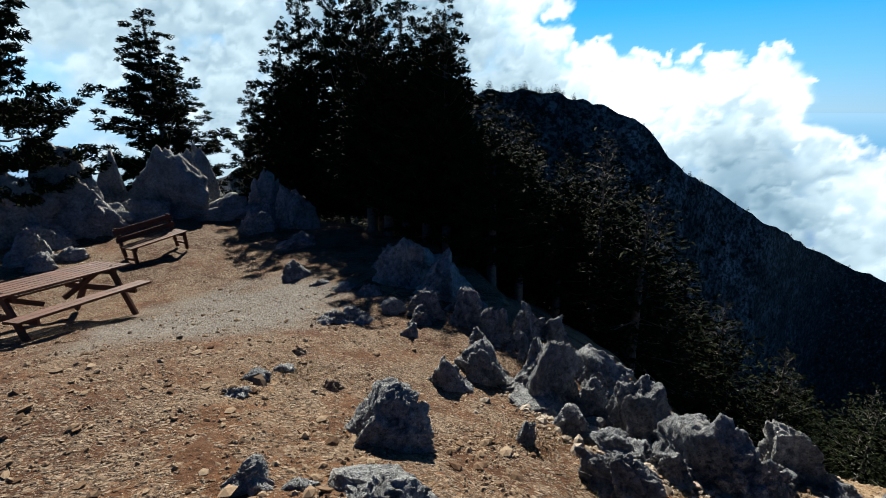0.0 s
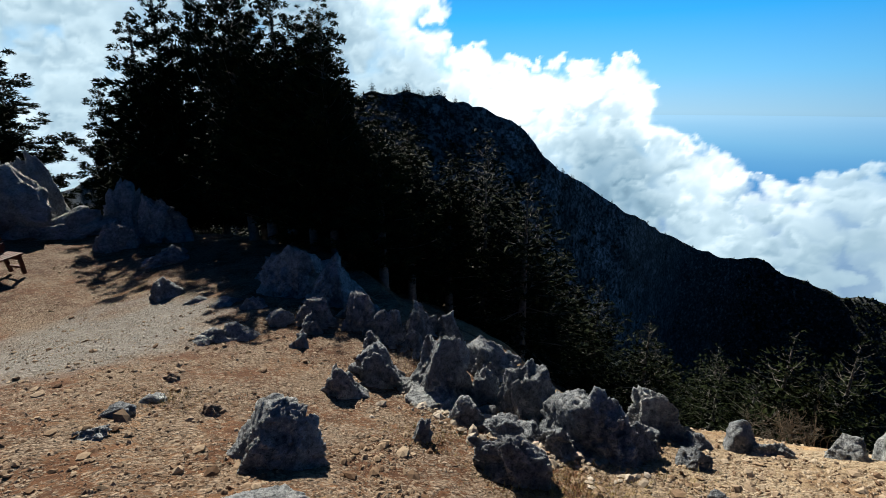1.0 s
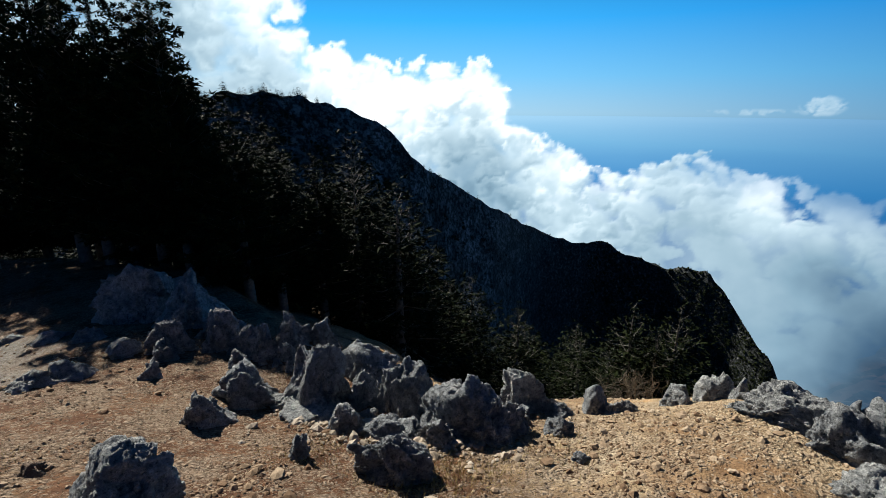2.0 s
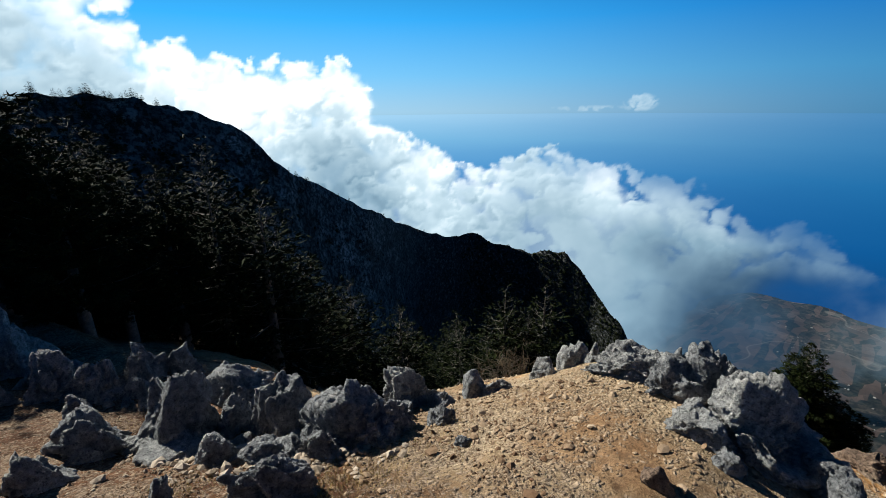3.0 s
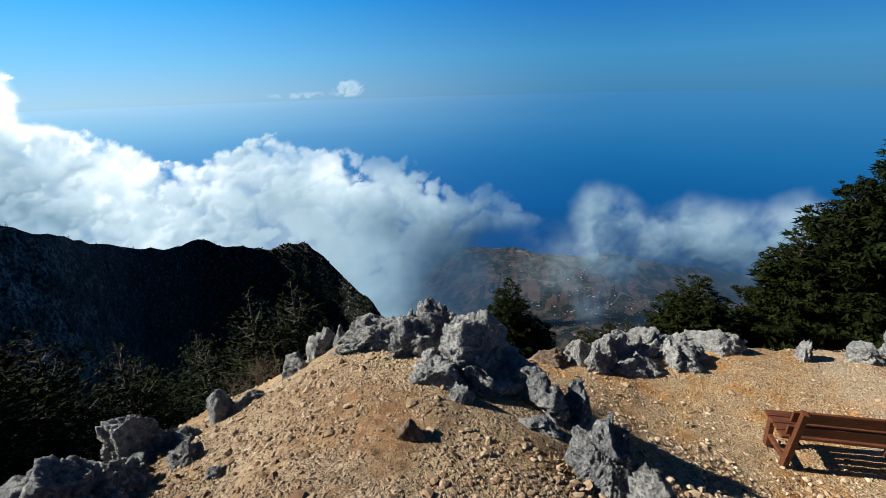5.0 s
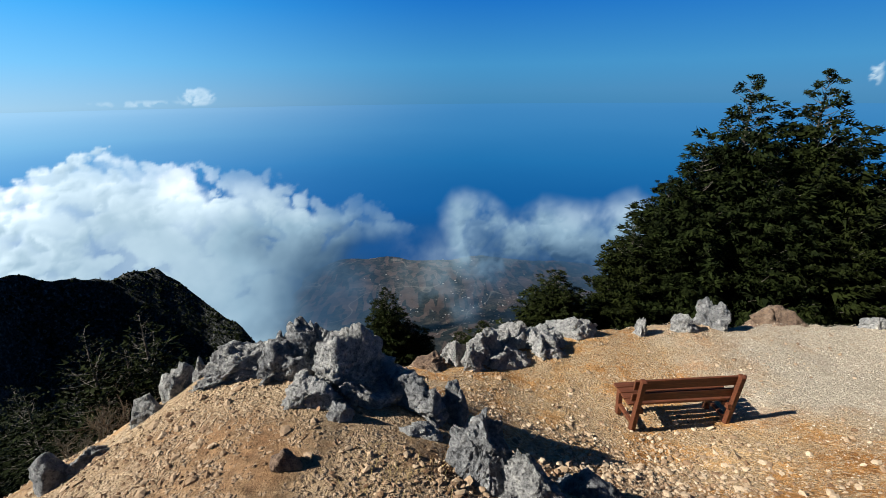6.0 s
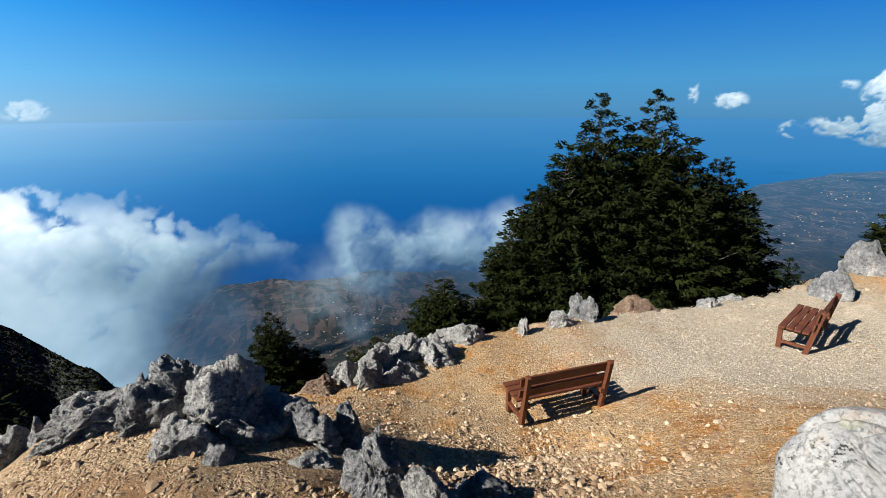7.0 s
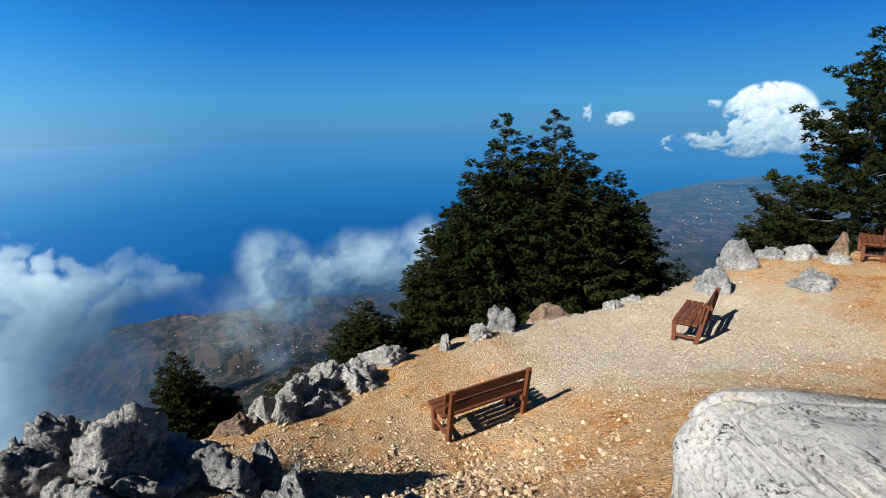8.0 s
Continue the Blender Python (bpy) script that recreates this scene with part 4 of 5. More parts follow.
NEAR_FIRS = [tufted_fir(s, 8.0, w, gap, 8, 0.24, 38, bare) for s, w, gap, bare in ((11, 4.4, 0.40, 0.18), (12, 4.6, 0.44, 0.20), (13, 5.2, 0.42, 0.19))]
SEA_FIRS = [tufted_fir(s, 8.0, w, gap, 11, 0.22, 34, bare, uneven=(0.72, 1.14)) for s, w, gap, bare in ((11, 4.6, 0.32, 0.04), (16, 5.4, 0.32, 0.02))]
OPEN_FIRS = [tufted_fir(s, 8.0, w, gap, 7, 0.22, 50, bare, 0.35) for s, w, gap, bare in ((41, 4.6, 0.42, 0.05), (14, 7.0, 0.48, 0.17))]
MID_FIRS = [tufted_fir(s, 7.0, w, 0.46, 6, 0.30, 10, limb_steps=3) for s, w in ((31, 4.2), (32, 4.6))]
FAR_FIRS = [tufted_fir(s, 7.0, w, 0.70, 5, 0.50, 8, limb_steps=2) for s, w in ((21, 4.2), (22, 3.6), (23, 4.8))]


def placed_fir(az, dist, top_el, kind, turn, label, thin=1.0, kinds=NEAR_FIRS):
    """A fir at a bearing and distance from the standing place, whose tip rises to top_el degrees."""
    x, y = 0.2 + dist * math.sin(radians(az)), -0.1 + dist * math.cos(radians(az))
    z = float(height(x, y))
    tall = EYE_Z + dist * math.tan(radians(top_el)) - z
    return fir(*kinds[kind], x, y, z, tall / 7.85, turn, label, "firs on the rim", thin)


CLUMP = "tall dark green fir in a dense backlit clump"
placed_fir(-18.2, 22.0, 8.2, 1, 10, CLUMP, 0.95)
placed_fir(-16.0, 22.5, 11.8, 0, 50, CLUMP, 0.8)
placed_fir(-12.3, 22.0, 13.0, 2, 140, CLUMP, 0.7)
placed_fir(-9.6, 15.4, 12.6, 0, 200, CLUMP, 0.95)
placed_fir(-5.4, 14.6, 11.6, 1, 300, CLUMP, 1.0)
placed_fir(-3.0, 13.6, 9.0, 2, 20, CLUMP, 1.1)
placed_fir(-0.6, 12.8, 10.6, 0, 80, CLUMP, 0.95)
placed_fir(-7.6, 14.6, 8.5, 0, 190, CLUMP, 1.1)
placed_fir(-1.6, 13.8, 8.2, 2, 230, CLUMP, 1.2)
placed_fir(-21.5, 27.0, 2.0, 2, 33, CLUMP, 0.8)
placed_fir(-8.2, 24.0, 14.2, 0, 165, CLUMP, 0.8)
placed_fir(-1.6, 19.0, 9.4, 1, 215, CLUMP, 1.05)
placed_fir(5.0, 11.0, 0.2, 1, 70, "dark fir with a leaning bare trunk on the rim", 1.3)
placed_fir(1.2, 14.0, 1.6, 2, 70, "dark spreading fir below the rocky rim", 1.5)
placed_fir(8.6, 12.5, -2.4, 0, 170, "dark spreading fir below the rocky rim", 1.2)
placed_fir(13.5, 14.0, -5.5, 1, 200, "dark spreading fir below the rocky rim", 1.2)
placed_fir(-30.3, 24.0, 8.9, 0, 260, "lone slender fir behind pale boulders", 1.25, OPEN_FIRS)
placed_fir(-44.0, 17.0, 16.0, 1, 120, "broad fir overhanging dark boulders", 0.85, OPEN_FIRS)
SEA_SIDE = "sunlit dense green fir at the terrace edge"
placed_fir(125.1, 17.8, 0.8, 0, 15, SEA_SIDE, 1.15, SEA_FIRS)
placed_fir(130.7, 18.2, 1.1, 0, 75, SEA_SIDE, 1.15, SEA_FIRS)
placed_fir(127.8, 17.2, -5.5, 1, 35, SEA_SIDE, 1.15, SEA_FIRS)
placed_fir(134.0, 18.2, -4.2, 1, 95, SEA_SIDE, 1.1, SEA_FIRS)
placed_fir(121.8, 16.8, -5.2, 1, 155, SEA_SIDE, 1.1, SEA_FIRS)
placed_fir(137.5, 19.8, -5.2, 1, 130, SEA_SIDE, 1.1, SEA_FIRS)
placed_fir(140.3, 21.1, -9.0, 0, 190, SEA_SIDE, 1.2, SEA_FIRS)
placed_fir(119.0, 17.0, -9.0, 1, 250, SEA_SIDE, 1.1, SEA_FIRS)
placed_fir(116.0, 16.4, -14.0, 0, 300, SEA_SIDE, 1.3, SEA_FIRS)
placed_fir(107.5, 15.0, -20.4, 1, 20, "small fir below the terrace edge", 1.6, SEA_FIRS)
placed_fir(85.6, 15.0, -23.0, 0, 100, "dark fir standing below the mound", 1.25, SEA_FIRS)
placed_fir(89.0, 15.5, -27.2, 1, 140, "dark fir standing below the mound", 1.5, SEA_FIRS)
placed_fir(98.4, 18.0, -27.0, 2, 180, "small fir below the terrace edge", 1.7)
placed_fir(95.5, 19.0, -28.3, 2, 210, "small fir below the terrace edge", 1.7)
placed_fir(144.8, 20.5, -14.6, 0, 200, "small young fir behind the boulders", 1.2)
placed_fir(158.9, 20.0, 7.2, 1, 90, "tall old fir with spreading lower limbs and a bare trunk foot", 1.0, OPEN_FIRS)
placed_fir(154.0, 23.0, -6.0, 1, 40, "fir with spreading lower limbs", 1.5, SEA_FIRS)

rng = random.Random(5)
planted = 0
for _ in range(4000):
    if planted >= 215:
        break
    a = rng.uniform(-26, 60)
    r = math.exp(rng.uniform(math.log(14), math.log(210)))
    if a > 33 and rng.random() < (0.1 if r < 90 else 0.5):
        continue
    if a < 0 and r < 24 or a > 30 and r < 22:
        continue
    x, y = r * math.sin(radians(a)), r * math.cos(radians(a))
    limit = np.interp(a, CREST_AZ, CREST_R) * 0.99
    if r > limit or r < np.interp(a, EDGE_AZ, EDGE_R) + 5:
        continue
    z = float(height(x, y))
    room = EYE_Z + r * math.tan(radians(float(np.interp(a, CREST_AZ, CREST_EL)) - rng.choice((0.3, 1.5, 3.0, 5.0)))) - z
    tall = min(rng.uniform(5.5, 9.0), room + (1.5 if r > 100 else 0))
    if tall < 2.6:
        continue
    kinds = MID_FIRS if r < 42 else FAR_FIRS
    fir(*kinds[rng.randrange(len(kinds))], x, y, z, tall / 7.2, rng.uniform(0, 360), "dark fir in the forest on the shaded mountainside", "mountainside firs", 1.3)
    planted += 1


def far_wood(name, spots, label):
    """Many distant firs joined: spots give kind, x, y, size, turn and width."""
    verts = []
    for kind, x, y, size, turn, thin in spots:
        me = FAR_FIRS[kind][1]
        v = np.empty(len(me.vertices) * 3, np.float32)
        me.vertices.foreach_get("co", v)
        v = v.reshape(-1, 3) * np.array([size * thin, size * thin, size])
        c, t = math.cos(radians(turn)), math.sin(radians(turn))
        verts.append(np.stack([c * v[:, 0] - t * v[:, 1] + x, t * v[:, 0] + c * v[:, 1] + y, v[:, 2] + float(height(x, y))], -1))
    verts = np.vstack(verts)
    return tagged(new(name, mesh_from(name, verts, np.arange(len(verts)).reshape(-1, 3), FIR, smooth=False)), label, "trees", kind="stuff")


# the wooded spur at the ridge's far end, and bushes and small firs on the skyline
spots = []
for k in range(110):
    a = rng.uniform(38, 65) if k < 52 else rng.uniform(56, 68)
    r = float(np.interp(a, CREST_AZ, CREST_R)) * (rng.uniform(0.5, 0.99) if k < 52 else rng.uniform(0.93, 0.995))
    spots.append((rng.randrange(3), r * math.sin(radians(a)), r * math.cos(radians(a)), rng.uniform(0.5, 1.0) if k < 52 else rng.uniform(0.35, 0.6), rng.uniform(0, 360), 1.7))
for k in range(130):
    a = rng.uniform(4, 38)
    r = float(np.interp(a, CREST_AZ, CREST_R)) * rng.uniform(0.86, 0.985)
    spots.append((rng.randrange(3), r * math.sin(radians(a)), r * math.cos(radians(a)), rng.uniform(0.4, 0.75), rng.uniform(0, 360), 1.4))
for k in range(190):
    a = rng.choice((rng.uniform(1, 15), rng.uniform(1, 15), rng.gauss(28, 2.5), rng.uniform(16, 40), rng.uniform(40, 67)))
    r = float(np.interp(a, CREST_AZ, CREST_R)) * rng.uniform(0.985, 1.004)
    spots.append((rng.randrange(3), r * math.sin(radians(a)), r * math.cos(radians(a)), rng.uniform(0.2, 0.5) * (0.55 if a > 16 else 0.85), rng.uniform(0, 360), 1.7))
far_wood("far_firs", spots, "dark firs and bushes on the far wooded spur and skyline")


def dry_bush(x, y, size, seed, label):
    """A leafless thorny bush: forking grey-brown twigs from one root."""
    rg = random.Random(seed)
    bush = new("dry_bush")
    bush.matrix_world = pose(x, y, float(height(x, y)) - 0.05)
    verts, faces = [], []

    def twig(p, way, length, rad, depth):
        q = p
        ring = []
        for s in range(4):
            side = way.orthogonal().normalized()
            other = way.cross(side)
            ring.append(len(verts))
            for a in (0, 2.09, 4.19):
                verts.append(tuple(q + (side * math.cos(a) + other * math.sin(a)) * rad * (1 - 0.22 * s)))
            q = q + way * length / 3
            way = (way + Vector((rg.gauss(0, 0.22), rg.gauss(0, 0.22), rg.gauss(0.03, 0.16)))).normalized()
        for a, b in zip(ring, ring[1:]):
            for i in range(3):
                faces.append((a + i, a + (i + 1) % 3, b + (i + 1) % 3, b + i))
        if depth:
            for _ in range(rg.randint(3, 4)):
                start = p + (q - p) * rg.uniform(0.35, 1.0)
                twig(start, (way + Vector((rg.gauss(0, 0.6), rg.gauss(0, 0.6), rg.gauss(0.1, 0.45)))).normalized(), length * rg.uniform(0.5, 0.8), rad * 0.55, depth - 1)

    for _ in range(9):
        twig(Vector((rg.gauss(0, 0.08), rg.gauss(0, 0.08), 0)), Vector((rg.gauss(0, 0.6), rg.gauss(0, 0.6), 0.8)).normalized(), size * rg.uniform(0.4, 0.7), 0.018, 3)
    part_mesh("twig_tangle", mesh_from("twig_tangle", verts, faces, DRY_SCRUB), bush)
    return tagged(bush, label, "bush")


dry_bush(5.9, 4.0, 0.62, 1, "leafless grey thorny bush at the rim of the slope")
dry_bush(5.5, 4.2, 0.42, 2, "leafless grey thorny bush at the rim of the slope")


# ---- benches ----
def plank(name, parent, size, at, turn=(0, 0, 0), bevel=0.006, label=""):
    bm = bmesh.new()
    bmesh.ops.create_cube(bm, size=1, matrix=Matrix.Diagonal((*size, 1)))
    bmesh.ops.bevel(bm, geom=list(bm.edges), offset=bevel, segments=2, profile=0.7, affect="EDGES")
    ob = part(name, bm, STAINED_WOOD, parent, label)
    ob.matrix_local = pose(*at, *turn)
    return ob


def bench(x, y, face, label, length=1.5, tilt=(0, 0)):
    """A slatted bench whose rear legs run up into the backrest. x, y: middle of the rear legs; face: bearing it faces."""
    b = new("park_bench")
    z = float(height(x, y))
    b.matrix_world = pose(x, y, z + 0.0, tilt[0], tilt[1], -face + 180)
    # local: the sitter looks along -y
    for sx in (-1, 1):
        px = sx * (length / 2 - 0.09)
        plank("rear_leg", b, (0.06, 0.085, 0.92), (px, 0.03, 0.42), (-9, 0, 0))
        plank("front_leg", b, (0.06, 0.08, 0.46), (px, -0.47, 0.19), (3, 0, 0))
        plank("seat_bearer", b, (0.05, 0.56, 0.07), (px - sx * 0.055, -0.22, 0.37))
        plank("stretcher", b, (0.05, 0.46, 0.05), (px, -0.22, 0.12))
    for k in range(4):
        plank("seat_slat", b, (length, 0.105, 0.035), (0, -0.46 + k * 0.125, 0.425))
    plank("backrest_board", b, (length, 0.03, 0.13), (0, 0.018, 0.58), (-9, 0, 0))
    plank("backrest_board", b, (length, 0.03, 0.15), (0, 0.048, 0.78), (-9, 0, 0))
    return tagged(b, label, "bench", group="park benches")


bench(5.475, -3.67, 89, "red-brown stained wooden slat bench facing the sea")
bench(6.10, -9.62, 65, "red-brown wooden slat bench standing on pale gravel")
bench(-7.66, 11.80, 119, "red-brown wooden slat bench beside the picnic table", 1.5, tilt=(0, -4.2))
bench(5.86, -16.8, 65, "red-brown wooden bench at the far end of the terrace")


def picnic_table(x, y, turn, label):
    t = new("picnic_table")
    z = float(height(x, y))
    t.matrix_world = pose(x, y, z + 0.06, 0, 6.5, turn)
    for k in range(6):
        plank("tabletop_slat", t, (2.3, 0.108, 0.04), (0, -0.325 + k * 0.13, 0.75))
    for sy in (-1, 1):
        for k in (0, 1):
            plank("seat_slat", t, (2.3, 0.125, 0.04), (0, sy * (0.60 + k * 0.135), 0.45))
    for sx in (-1, 1):
        plank("seat_beam", t, (0.045, 1.5, 0.10), (sx * 0.84, 0, 0.38))
        plank("top_beam", t, (0.045, 0.74, 0.09), (sx * 0.84, 0, 0.685))
        for sy in (-1, 1):
            plank("leg", t, (0.05, 0.10, 0.98), (sx * 0.89, sy * 0.42, 0.33), (sy * 28, 0, 0))
        plank("brace", t, (0.72, 0.05, 0.08), (sx * 0.50, 0, 0.52), (0, sx * -24, 0))
    return tagged(t, label, "picnic table")


picnic_table(-6.37, 7.03, 78.5, "red-brown wooden picnic table with attached seats")


# ---- clouds ----
def cloud(name, az0, az1, el0, el1, far, steps, shape, label):
    """A glowing bank of cloud far out: its thickness, and the light and shade painted on its billows."""
    a = np.linspace(az0, az1, steps[0])
    e = np.linspace(el0, el1, steps[1])
    aa, ee = np.meshgrid(a, e, indexing="ij")
    dens, tone, swell = shape(aa, ee)
    dist = far * (1 - 0.05 * swell)
    ar, er = np.radians(aa), np.radians(ee)
    verts = np.stack([np.sin(ar) * np.cos(er), np.cos(ar) * np.cos(er), np.sin(er)], -1) * dist[..., None] + np.array([0, 0, EYE_Z])
    n, m = aa.shape
    i, j = np.meshgrid(np.arange(n - 1), np.arange(m - 1), indexing="ij")
    keep = (dens[:-1, :-1] + dens[1:, :-1] + dens[:-1, 1:] + dens[1:, 1:]) > 0.01
    faces = np.stack([i * m + j, (i + 1) * m + j, (i + 1) * m + j + 1, i * m + j + 1], -1)[keep]
    used, inverse = np.unique(faces, return_inverse=True)
    me = mesh_from(name, verts.reshape(-1, 3)[used], inverse.reshape(-1, 4), CLOUD)
    for key, values in (("thickness", dens), ("billow_light", tone)):
        at = me.attributes.new(key, "FLOAT", "POINT")
        at.data.foreach_set("value", np.clip(values, 0, 1).reshape(-1)[used].astype(np.float32))
    return tagged(new(name, me), label, "cloud", kind="structure")


def puffs(aa, ee, inside, count, sizes, seed, light=(-0.5, 0.85)):
    """Cumulus built of many overlapping soft puffs, big ones first, smaller ones before them; each is painted brighter
    towards the light.
    """
    rg = np.random.default_rng(seed)
    p = np.stack([aa, ee * 1.1, 0 * aa], -1)
    aw = aa + (fbm(p * 0.45, 4, seed=seed + 1) - 0.5) * 2.6 + (fbm(p * 1.9, 4, 0.6, seed=seed + 2) - 0.5) * 0.9
    ew = ee + (fbm(p * 0.45 + 7, 4, seed=seed + 3) - 0.5) * 2.2 + (fbm(p * 1.9 + 7, 4, 0.6, seed=seed + 4) - 0.5) * 0.9
    a0, e0 = aa[0, 0], ee[0, 0]
    da, de = aa[1, 0] - aa[0, 0], ee[0, 1] - ee[0, 0]
    clear, tone = np.ones_like(aa), np.zeros_like(aa)
    ca, ce = rg.uniform(aa.min(), aa.max(), count), rg.uniform(ee.min(), ee.max(), count)
    rad = sizes[0] * (sizes[1] / sizes[0]) ** rg.random(count) ** 1.4
    for k in np.argsort(-rad):
        ia, ie = int((ca[k] - a0) / da), int((ce[k] - e0) / de)
        room = inside[ia, ie]
        if room < 0.1:
            continue
        rr = min(rad[k], 0.35 + 0.8 * room)
        wa, we = int((rr * 1.5 + 2.5) / da), int((rr * 1.5 + 2.5) / de)
        sl = (slice(max(0, ia - wa), ia + wa), slice(max(0, ie - we), ie + we))
        u, v = (aw[sl] - ca[k]) / rr, (ew[sl] - ce[k]) / (rr * 0.8)
        q = np.hypot(u, v)
        alpha = smooth(1.05 - q, 0, 0.75) * 0.8
        shade = (u * light[0] + v * light[1]) * 0.24 + rg.normal(0, 0.05)
        tone[sl] = tone[sl] * (1 - alpha) + shade * alpha
        clear[sl] = clear[sl] * (1 - alpha)
    return 1 - clear, tone, fbm(p * 0.09, 5, 0.5, seed=seed + 5)


def smooth(x, lo, hi):
    t = np.clip((x - lo) / (hi - lo), 0, 1)
    return t * t * (3 - 2 * t)


def main_bank(aa, ee):
    top = np.interp(aa, [-50, 10, 14, 22, 31, 35, 36.5, 41, 47, 57, 66, 74, 77, 81, 87, 90], [22, 16, 7, 4.6, 4.6, 4.0, 0, -4.2, -7.1, -5.2, -7.4, -8.8, -10.8, -11.8, -13.6, -16])
    low = np.interp(aa, [-50, 40, 60, 72, 79, 83, 90], [-16, -24, -32, -30, -24, -19.5, -18])
    inside = np.minimum(np.minimum(top - ee, (89.5 - aa) * 0.9), ee - low + 4)
    dens, lit, soft = puffs(aa, ee, inside, 5200, (0.7, 4.2), 40)
    under = smooth(ee - low + (soft - 0.5) * 8, 0, 7)
    gaps = 1 - 0.7 * smooth(soft, 0.50, 0.64) * smooth(-aa, -14, 2)
    depth = smooth(inside, 0, 12)
    tone = 0.92 - 0.40 * depth + lit * (1.35 - 0.5 * depth) * (1 - 0.72 * smooth(aa, 46, 70)) + (soft - 0.5) * 0.9 - 0.56 * smooth(aa, 52, 84) + 0.12 * smooth(-aa, -30, 0)
    fog = 0.72 * smooth(aa, 46, 60) * smooth(92 - aa + (soft - 0.5) * 18, 0, 18) * smooth(top - ee, 3, 10) * smooth(ee + 29, 0, 3)
    dens = dens * under * gaps * (1 - 0.8 * smooth(aa, 50, 74) * (1 - smooth(inside + (soft - 0.5) * 5, -0.5, 5)))
    both = np.maximum(dens, fog)
    veil = fog / 0.72
    tone = tone * (1 - 0.8 * veil) + (0.52 - 0.42 * smooth(aa, 56, 78) - 0.16 * smooth(-ee, 18, 28) + (soft - 0.5) * 0.4) * 0.8 * veil
    tone = tone - 0.30 * smooth(aa, 70, 90) * smooth(-ee, 11, 20)
    return both, tone, smooth(inside, -1, 4)


def second_bank(aa, ee):
    top = np.interp(aa, [90.5, 91.6, 94, 96, 99.4, 101.5, 105, 109, 112, 115.5, 120, 127, 134], [-17, -13.6, -11.0, -11.0, -11.8, -13.2, -11.9, -12.9, -13.3, -11.4, -12.4, -14, -16])
    low = np.interp(aa, [91, 94, 98, 104, 112, 134], [-20, -24, -28, -28, -27, -25])
    inside = np.minimum(np.minimum(top - ee, (aa - 91.5) * 0.8), ee - low + 2)
    dens, lit, soft = puffs(aa, ee, inside, 700, (0.8, 3.4), 80)
    p = np.stack([aa * 0.16, ee * 0.16, 0 * aa], -1)
    vapour = smooth(fbm(p + 0.4 * fbm(p * 2, 3, seed=90)[..., None], 6, 0.55, seed=84), 0.30, 0.60) * smooth(inside + (soft - 0.5) * 5, -0.4, 3.2)
    d = np.maximum(0.55 * dens * smooth(inside + (soft - 0.5) * 5, -0.3, 4.5), 0.92 * vapour) * smooth(ee - low + (soft - 0.5) * 6, 0, 8)
    d = np.maximum(d, 0.42 * smooth(fbm(p * 1.7 + 9, 5, 0.55, seed=86), 0.2, 0.75) * smooth(aa + (soft - 0.5) * 8, 85, 96) * smooth(126 - aa, 0, 12) * smooth(-ee, 15, 19) * smooth(ee + 29, 0, 4))
    return d, 0.44 + lit * 0.5 - 0.36 * smooth(inside, 0, 9) - 0.2 * smooth(-ee, 18, 26) + (soft - 0.5) * 0.5, 0 * aa


def right_cumulus(aa, ee):
    d = -3 + 0 * aa
    for ca, ce, ra, re in ((137.3, 0.3, 1.7, 1.0), (151.0, 0.7, 4.0, 2.9), (154, -1.2, 5.0, 2.2), (142.6, -2.4, 1.1, 1.0), (147, -1.9, 3.6, 1.2), (149.5, -2.6, 2.6, 1.2), (133.8, 1.0, 0.6, 1.5), (146.2, 1.6, 0.9, 0.6)):
        d = np.maximum(d, (1 - ((aa - ca) / ra) ** 2 - ((ee - ce) / re) ** 2) * min(ra, re))
    dens, lit, soft = puffs(aa, ee, d, 1500, (0.25, 1.2), 120)
    return dens * smooth(d, -0.1, 0.7), 0.56 + lit * 0.85 + 0.07 * ee, 0 * aa


def low_line(aa, ee):
    d = np.maximum(1 - ((aa - 66.7) / 2.0) ** 2 - ((ee + 0.3) / 1.1) ** 2, 0.5 - ((aa - 62) / 9) ** 2 - ((ee + 0.9) / 0.6) ** 2)
    dens, lit, soft = puffs(aa, ee, d * 0.7, 500, (0.35, 1.1), 160)
    return dens * smooth(d, 0, 0.7) * 0.5, 0.72 + lit * 0.7, 0 * aa


cloud("cloud_bank", -50, 100, -29, 15, 610, (820, 250), main_bank, "towering white cumulus bank drifting against the ridge")
cloud("cloud_bank_over_coast", 84, 134, -29, -8, 625, (300, 120), second_bank, "thin grey-white cloud wisps over the coast")
cloud("cumulus", 131, 162, -5, 5, 2000, (300, 100), right_cumulus, "small white cumulus clouds over the far coast")
cloud("horizon_cloud", 50, 74, -2.2, 2.2, 4300, (200, 50), low_line, "small white clouds low over the horizon")


# ---- loose stones ----
CHIP = (np.array([(1, 0, 0), (-1, 0, 0), (0, 1, 0), (0, -1, 0), (0, 0, 1), (0, 0, -1)], float),
        np.array([(0, 2, 4), (2, 1, 4), (1, 3, 4), (3, 0, 4), (2, 0, 5), (1, 2, 5), (3, 1, 5), (0, 3, 5)]))


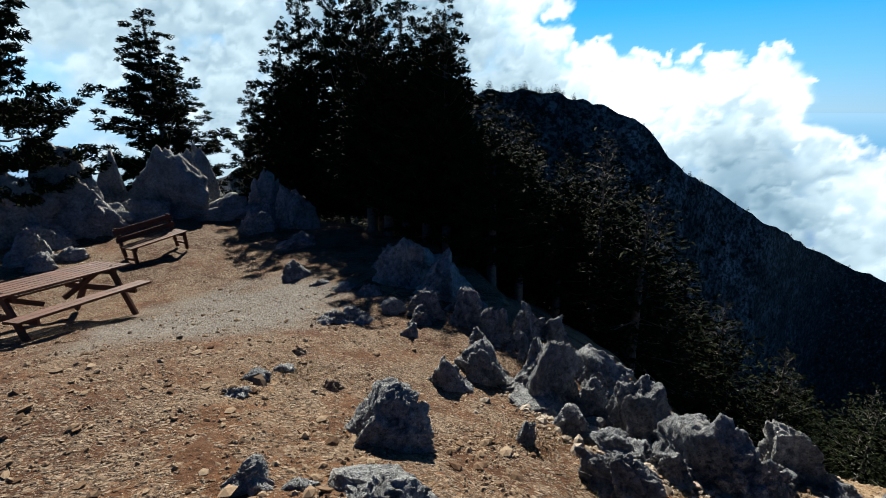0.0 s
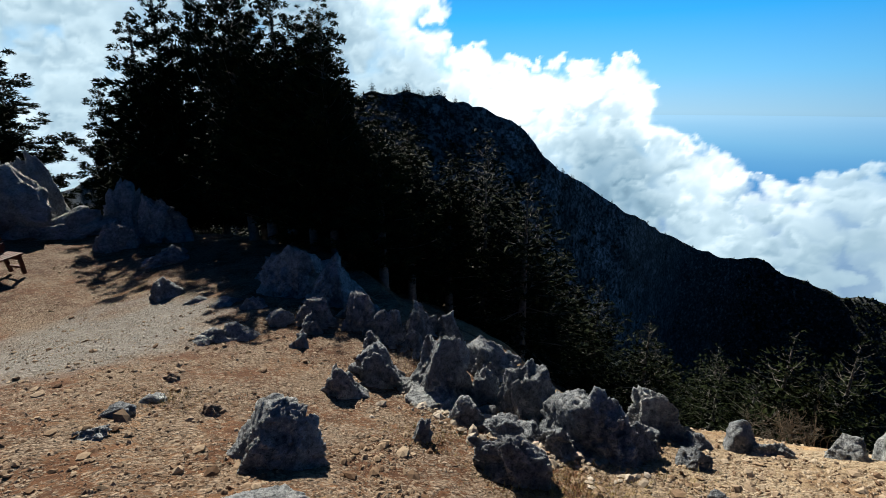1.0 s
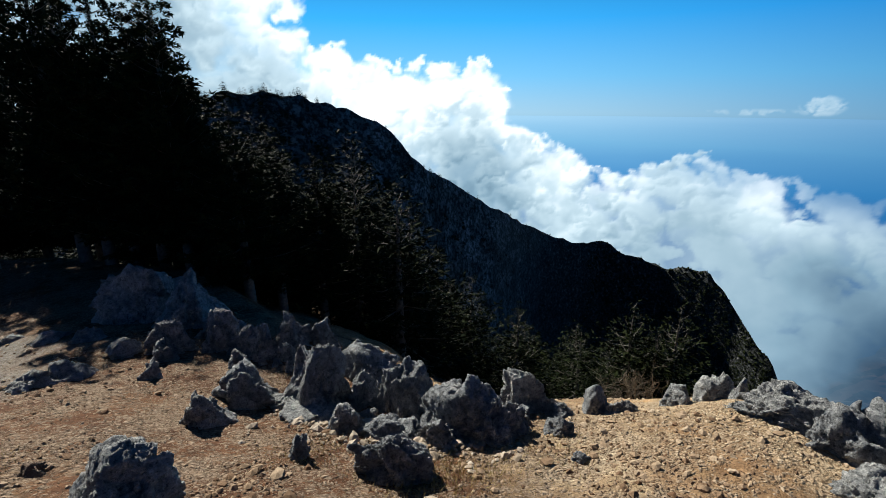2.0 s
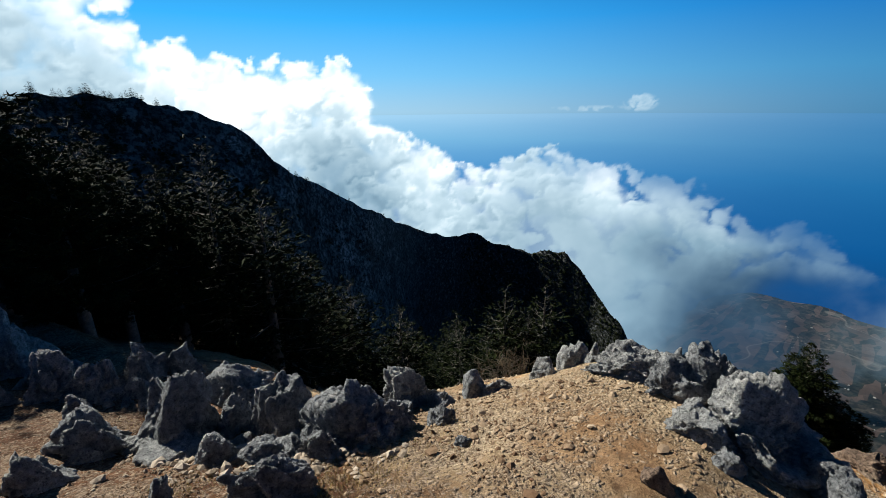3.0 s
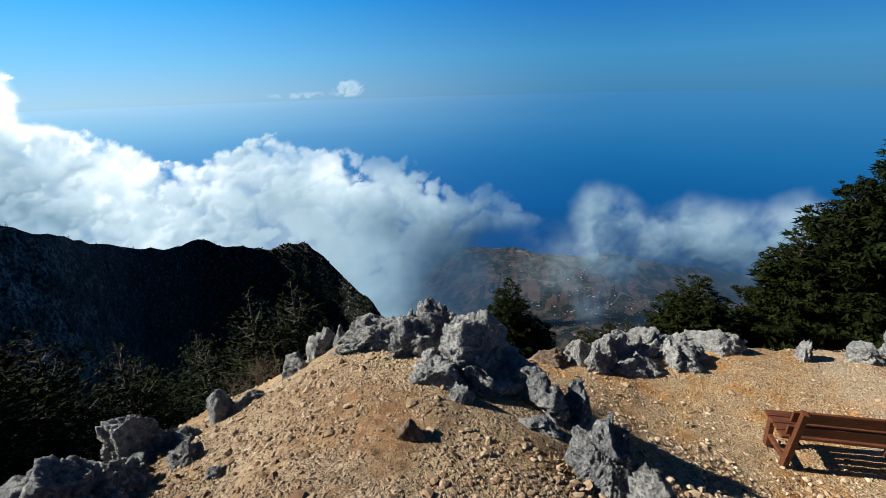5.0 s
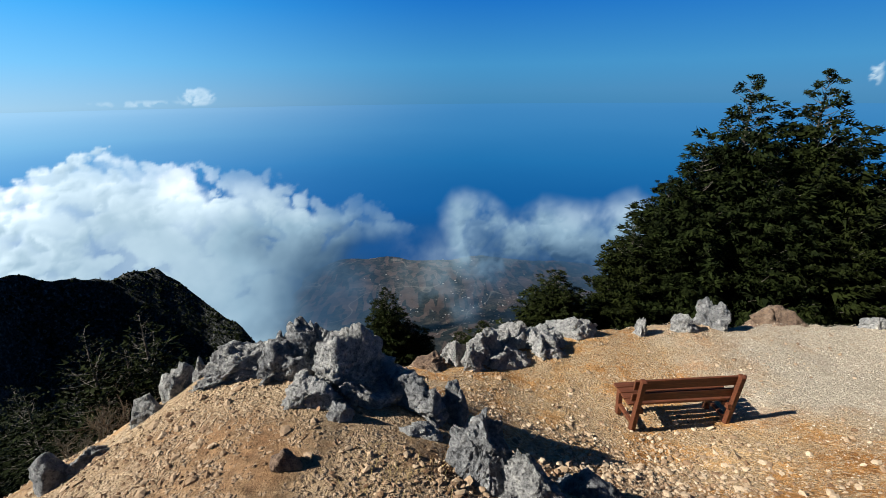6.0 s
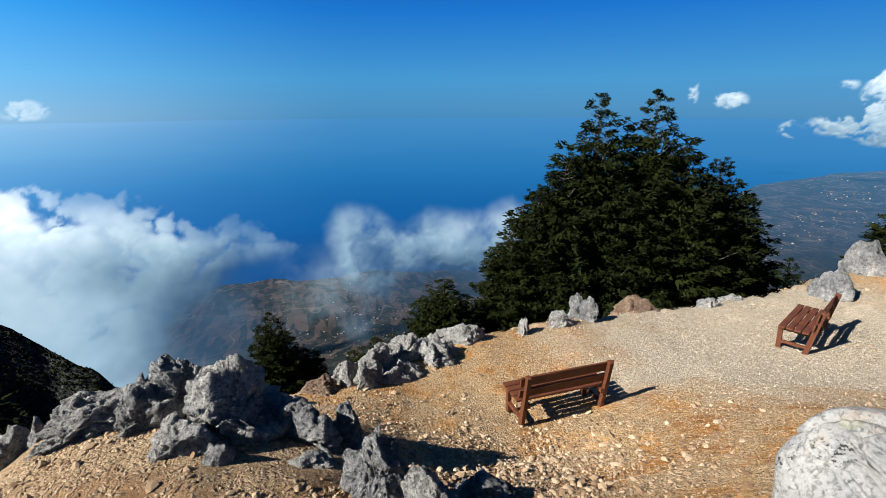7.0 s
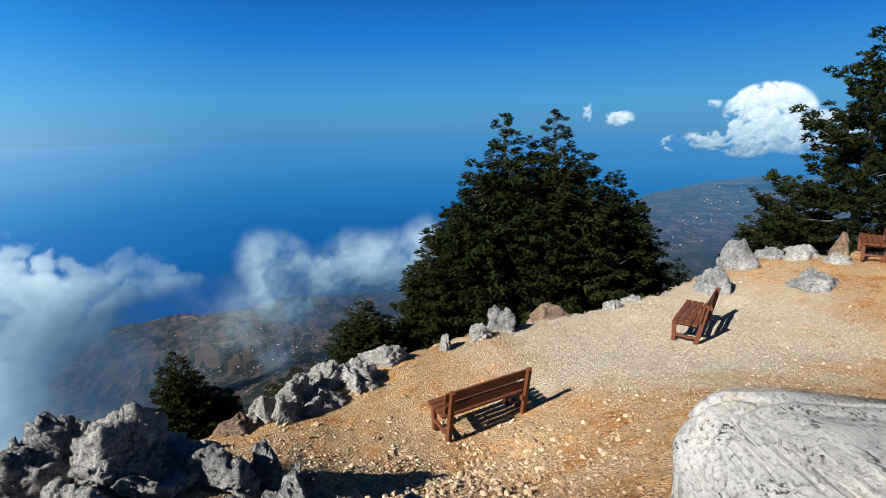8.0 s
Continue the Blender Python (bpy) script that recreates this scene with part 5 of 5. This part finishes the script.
def scatter(name, count, place, low, high, mat, seed, label, flat=0.62, chip=False, category="stones"):
    """Many small angular stones in one mesh; place gives their x and y."""
    rng = np.random.default_rng(seed)
    v, faces = CHIP if chip else ball(1)
    x, y = place(rng, count)
    z = height(x, y)
    size = low * (high / low) ** (rng.random(len(x)) ** 2.2)
    shape = v[None] * (1 + rng.uniform(-0.38, 0.30, (len(x), len(v), 1)))
    shape = shape * rng.uniform(0.65, 1.15, (len(x), 1, 3)) * np.array([1, 1, flat]) * size[:, None, None] * 0.5
    t, k = rng.uniform(0, 6.28, len(x)), rng.normal(0, 0.3, len(x))
    c, s = np.cos(t)[:, None], np.sin(t)[:, None]
    px, py, pz = shape[..., 0], shape[..., 1], shape[..., 2] + shape[..., 0] * k[:, None]
    verts = np.stack([c * px - s * py + x[:, None], s * px + c * py + y[:, None], pz + z[:, None] + size[:, None] * 0.10], -1).reshape(-1, 3)
    allf = (faces[None] + (np.arange(len(x)) * len(v))[:, None, None]).reshape(-1, 3)
    return tagged(new(name, mesh_from(name, verts, allf, mat, smooth=False)), label, category, kind="stuff")


def over_top(rng, count):
    a = np.radians(rng.uniform(-58, 172, count))
    r = 1.3 + (np.interp(np.degrees(a), EDGE_AZ, EDGE_R) - 1.0) * rng.random(count) ** 1.15
    clump = fbm(np.stack([r * np.sin(a) * 1.1, r * np.cos(a) * 1.1, 0 * r], -1), 4, seed=44)
    keep = clump + rng.normal(0, 0.09, count) > 0.455
    return (r * np.sin(a))[keep], (r * np.cos(a))[keep]


def over_gravel(rng, count):
    k = rng.random(count) < 0.86
    x = np.where(k, rng.normal(6.6, 1.7, count), rng.normal(-3.6, 0.9, count))
    y = np.where(k, rng.normal(-8.4, 2.4, count), rng.normal(7.4, 1.3, count))
    return x, y


def over_mountain(rng, count):
    a = rng.uniform(-6, 66, count)
    r = 75 + (np.interp(a, CREST_AZ, CREST_R) * 0.97 - 75) * rng.random(count) ** 0.7
    return r * np.sin(np.radians(a)), r * np.cos(np.radians(a))


def over_spur(rng, count):
    a = rng.uniform(47, 70, count)
    r = np.interp(a, CREST_AZ, CREST_R) * rng.uniform(0.9, 1.0, count)
    return r * np.sin(np.radians(a)), r * np.cos(np.radians(a))


def in_rim(rng, count):
    s = rng.random(count)
    return 0.85 + s * 1.2 + rng.normal(0, 0.24, count), 4.3 - s * 1.5 + rng.normal(0, 0.24, count)


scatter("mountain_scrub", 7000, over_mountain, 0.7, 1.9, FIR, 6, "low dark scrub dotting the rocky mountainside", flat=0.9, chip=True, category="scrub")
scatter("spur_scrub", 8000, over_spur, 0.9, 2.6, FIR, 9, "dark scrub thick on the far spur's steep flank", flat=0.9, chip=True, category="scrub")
scatter("loose_stones", 80000, over_top, 0.013, 0.052, EARTH_STONES, 1, "loose angular tan and pale stones strewn over the earth", flat=0.5, chip=True)
scatter("gravel", 18000, over_gravel, 0.012, 0.034, PALE_STONES, 2, "pale crushed limestone gravel on the terrace", chip=True)
scatter("rubble", 3400, over_top, 0.035, 0.12, EARTH_STONES, 3, "fist-sized broken limestone lumps on the hilltop", flat=0.5)
scatter("broken_stones", 4600, over_top, 0.035, 0.095, EARTH_STONES, 5, "broken tan limestone pieces lying on the earth", flat=0.6)
def by_bench(rng, count):
    return rng.normal(4.3, 0.75, count), rng.normal(-2.6, 0.8, count)


scatter("terrace_stones", 1700, by_bench, 0.025, 0.095, EARTH_STONES, 7, "angular pale orange stones lying thick before the bench", flat=0.55)
scatter("pale_rubble", 520, in_rim, 0.04, 0.15, PALE_STONES, 4, "pale broken limestone between the rim rocks")


def dry_grass(clumps, seed):
    """Sparse tufts of straw-yellow blades; clumps: x, y, spread, blades."""
    rng = np.random.default_rng(seed)
    verts = []
    for cx, cy, spread, blades in clumps:
        x, y = rng.normal(cx, spread, blades), rng.normal(cy, spread, blades)
        z = height(x, y) - 0.005
        a, tall, tip = rng.uniform(0, 6.28, blades), rng.uniform(0.02, 0.08, blades), rng.normal(0, 0.025, (blades, 2))
        wide = 0.0022
        verts.append(np.stack([np.stack([x + wide * np.cos(a), y + wide * np.sin(a), z], -1), np.stack([x - wide * np.cos(a), y - wide * np.sin(a), z], -1),
                               np.stack([x + tip[:, 0], y + tip[:, 1], z + tall], -1)], 1).reshape(-1, 3))
    verts = np.vstack(verts)
    return tagged(new("dry_grass", mesh_from("dry_grass", verts, np.arange(len(verts)).reshape(-1, 3), DRY_GRASS, smooth=False)),
                  "sparse straw-yellow grass blades between the rim rocks", "grass", kind="stuff")


dry_grass([(1.35, 2.55, 0.22, 1100), (1.75, 2.45, 0.25, 900), (0.75, 3.3, 0.2, 500), (1.0, 5.0, 0.3, 500), (-1.45, 3.95, 0.15, 350), (2.6, 2.6, 0.3, 500),
           (1.68, -1.9, 0.07, 420), (2.9, 0.0, 0.2, 350), (2.2, 4.9, 0.3, 400)], 12)
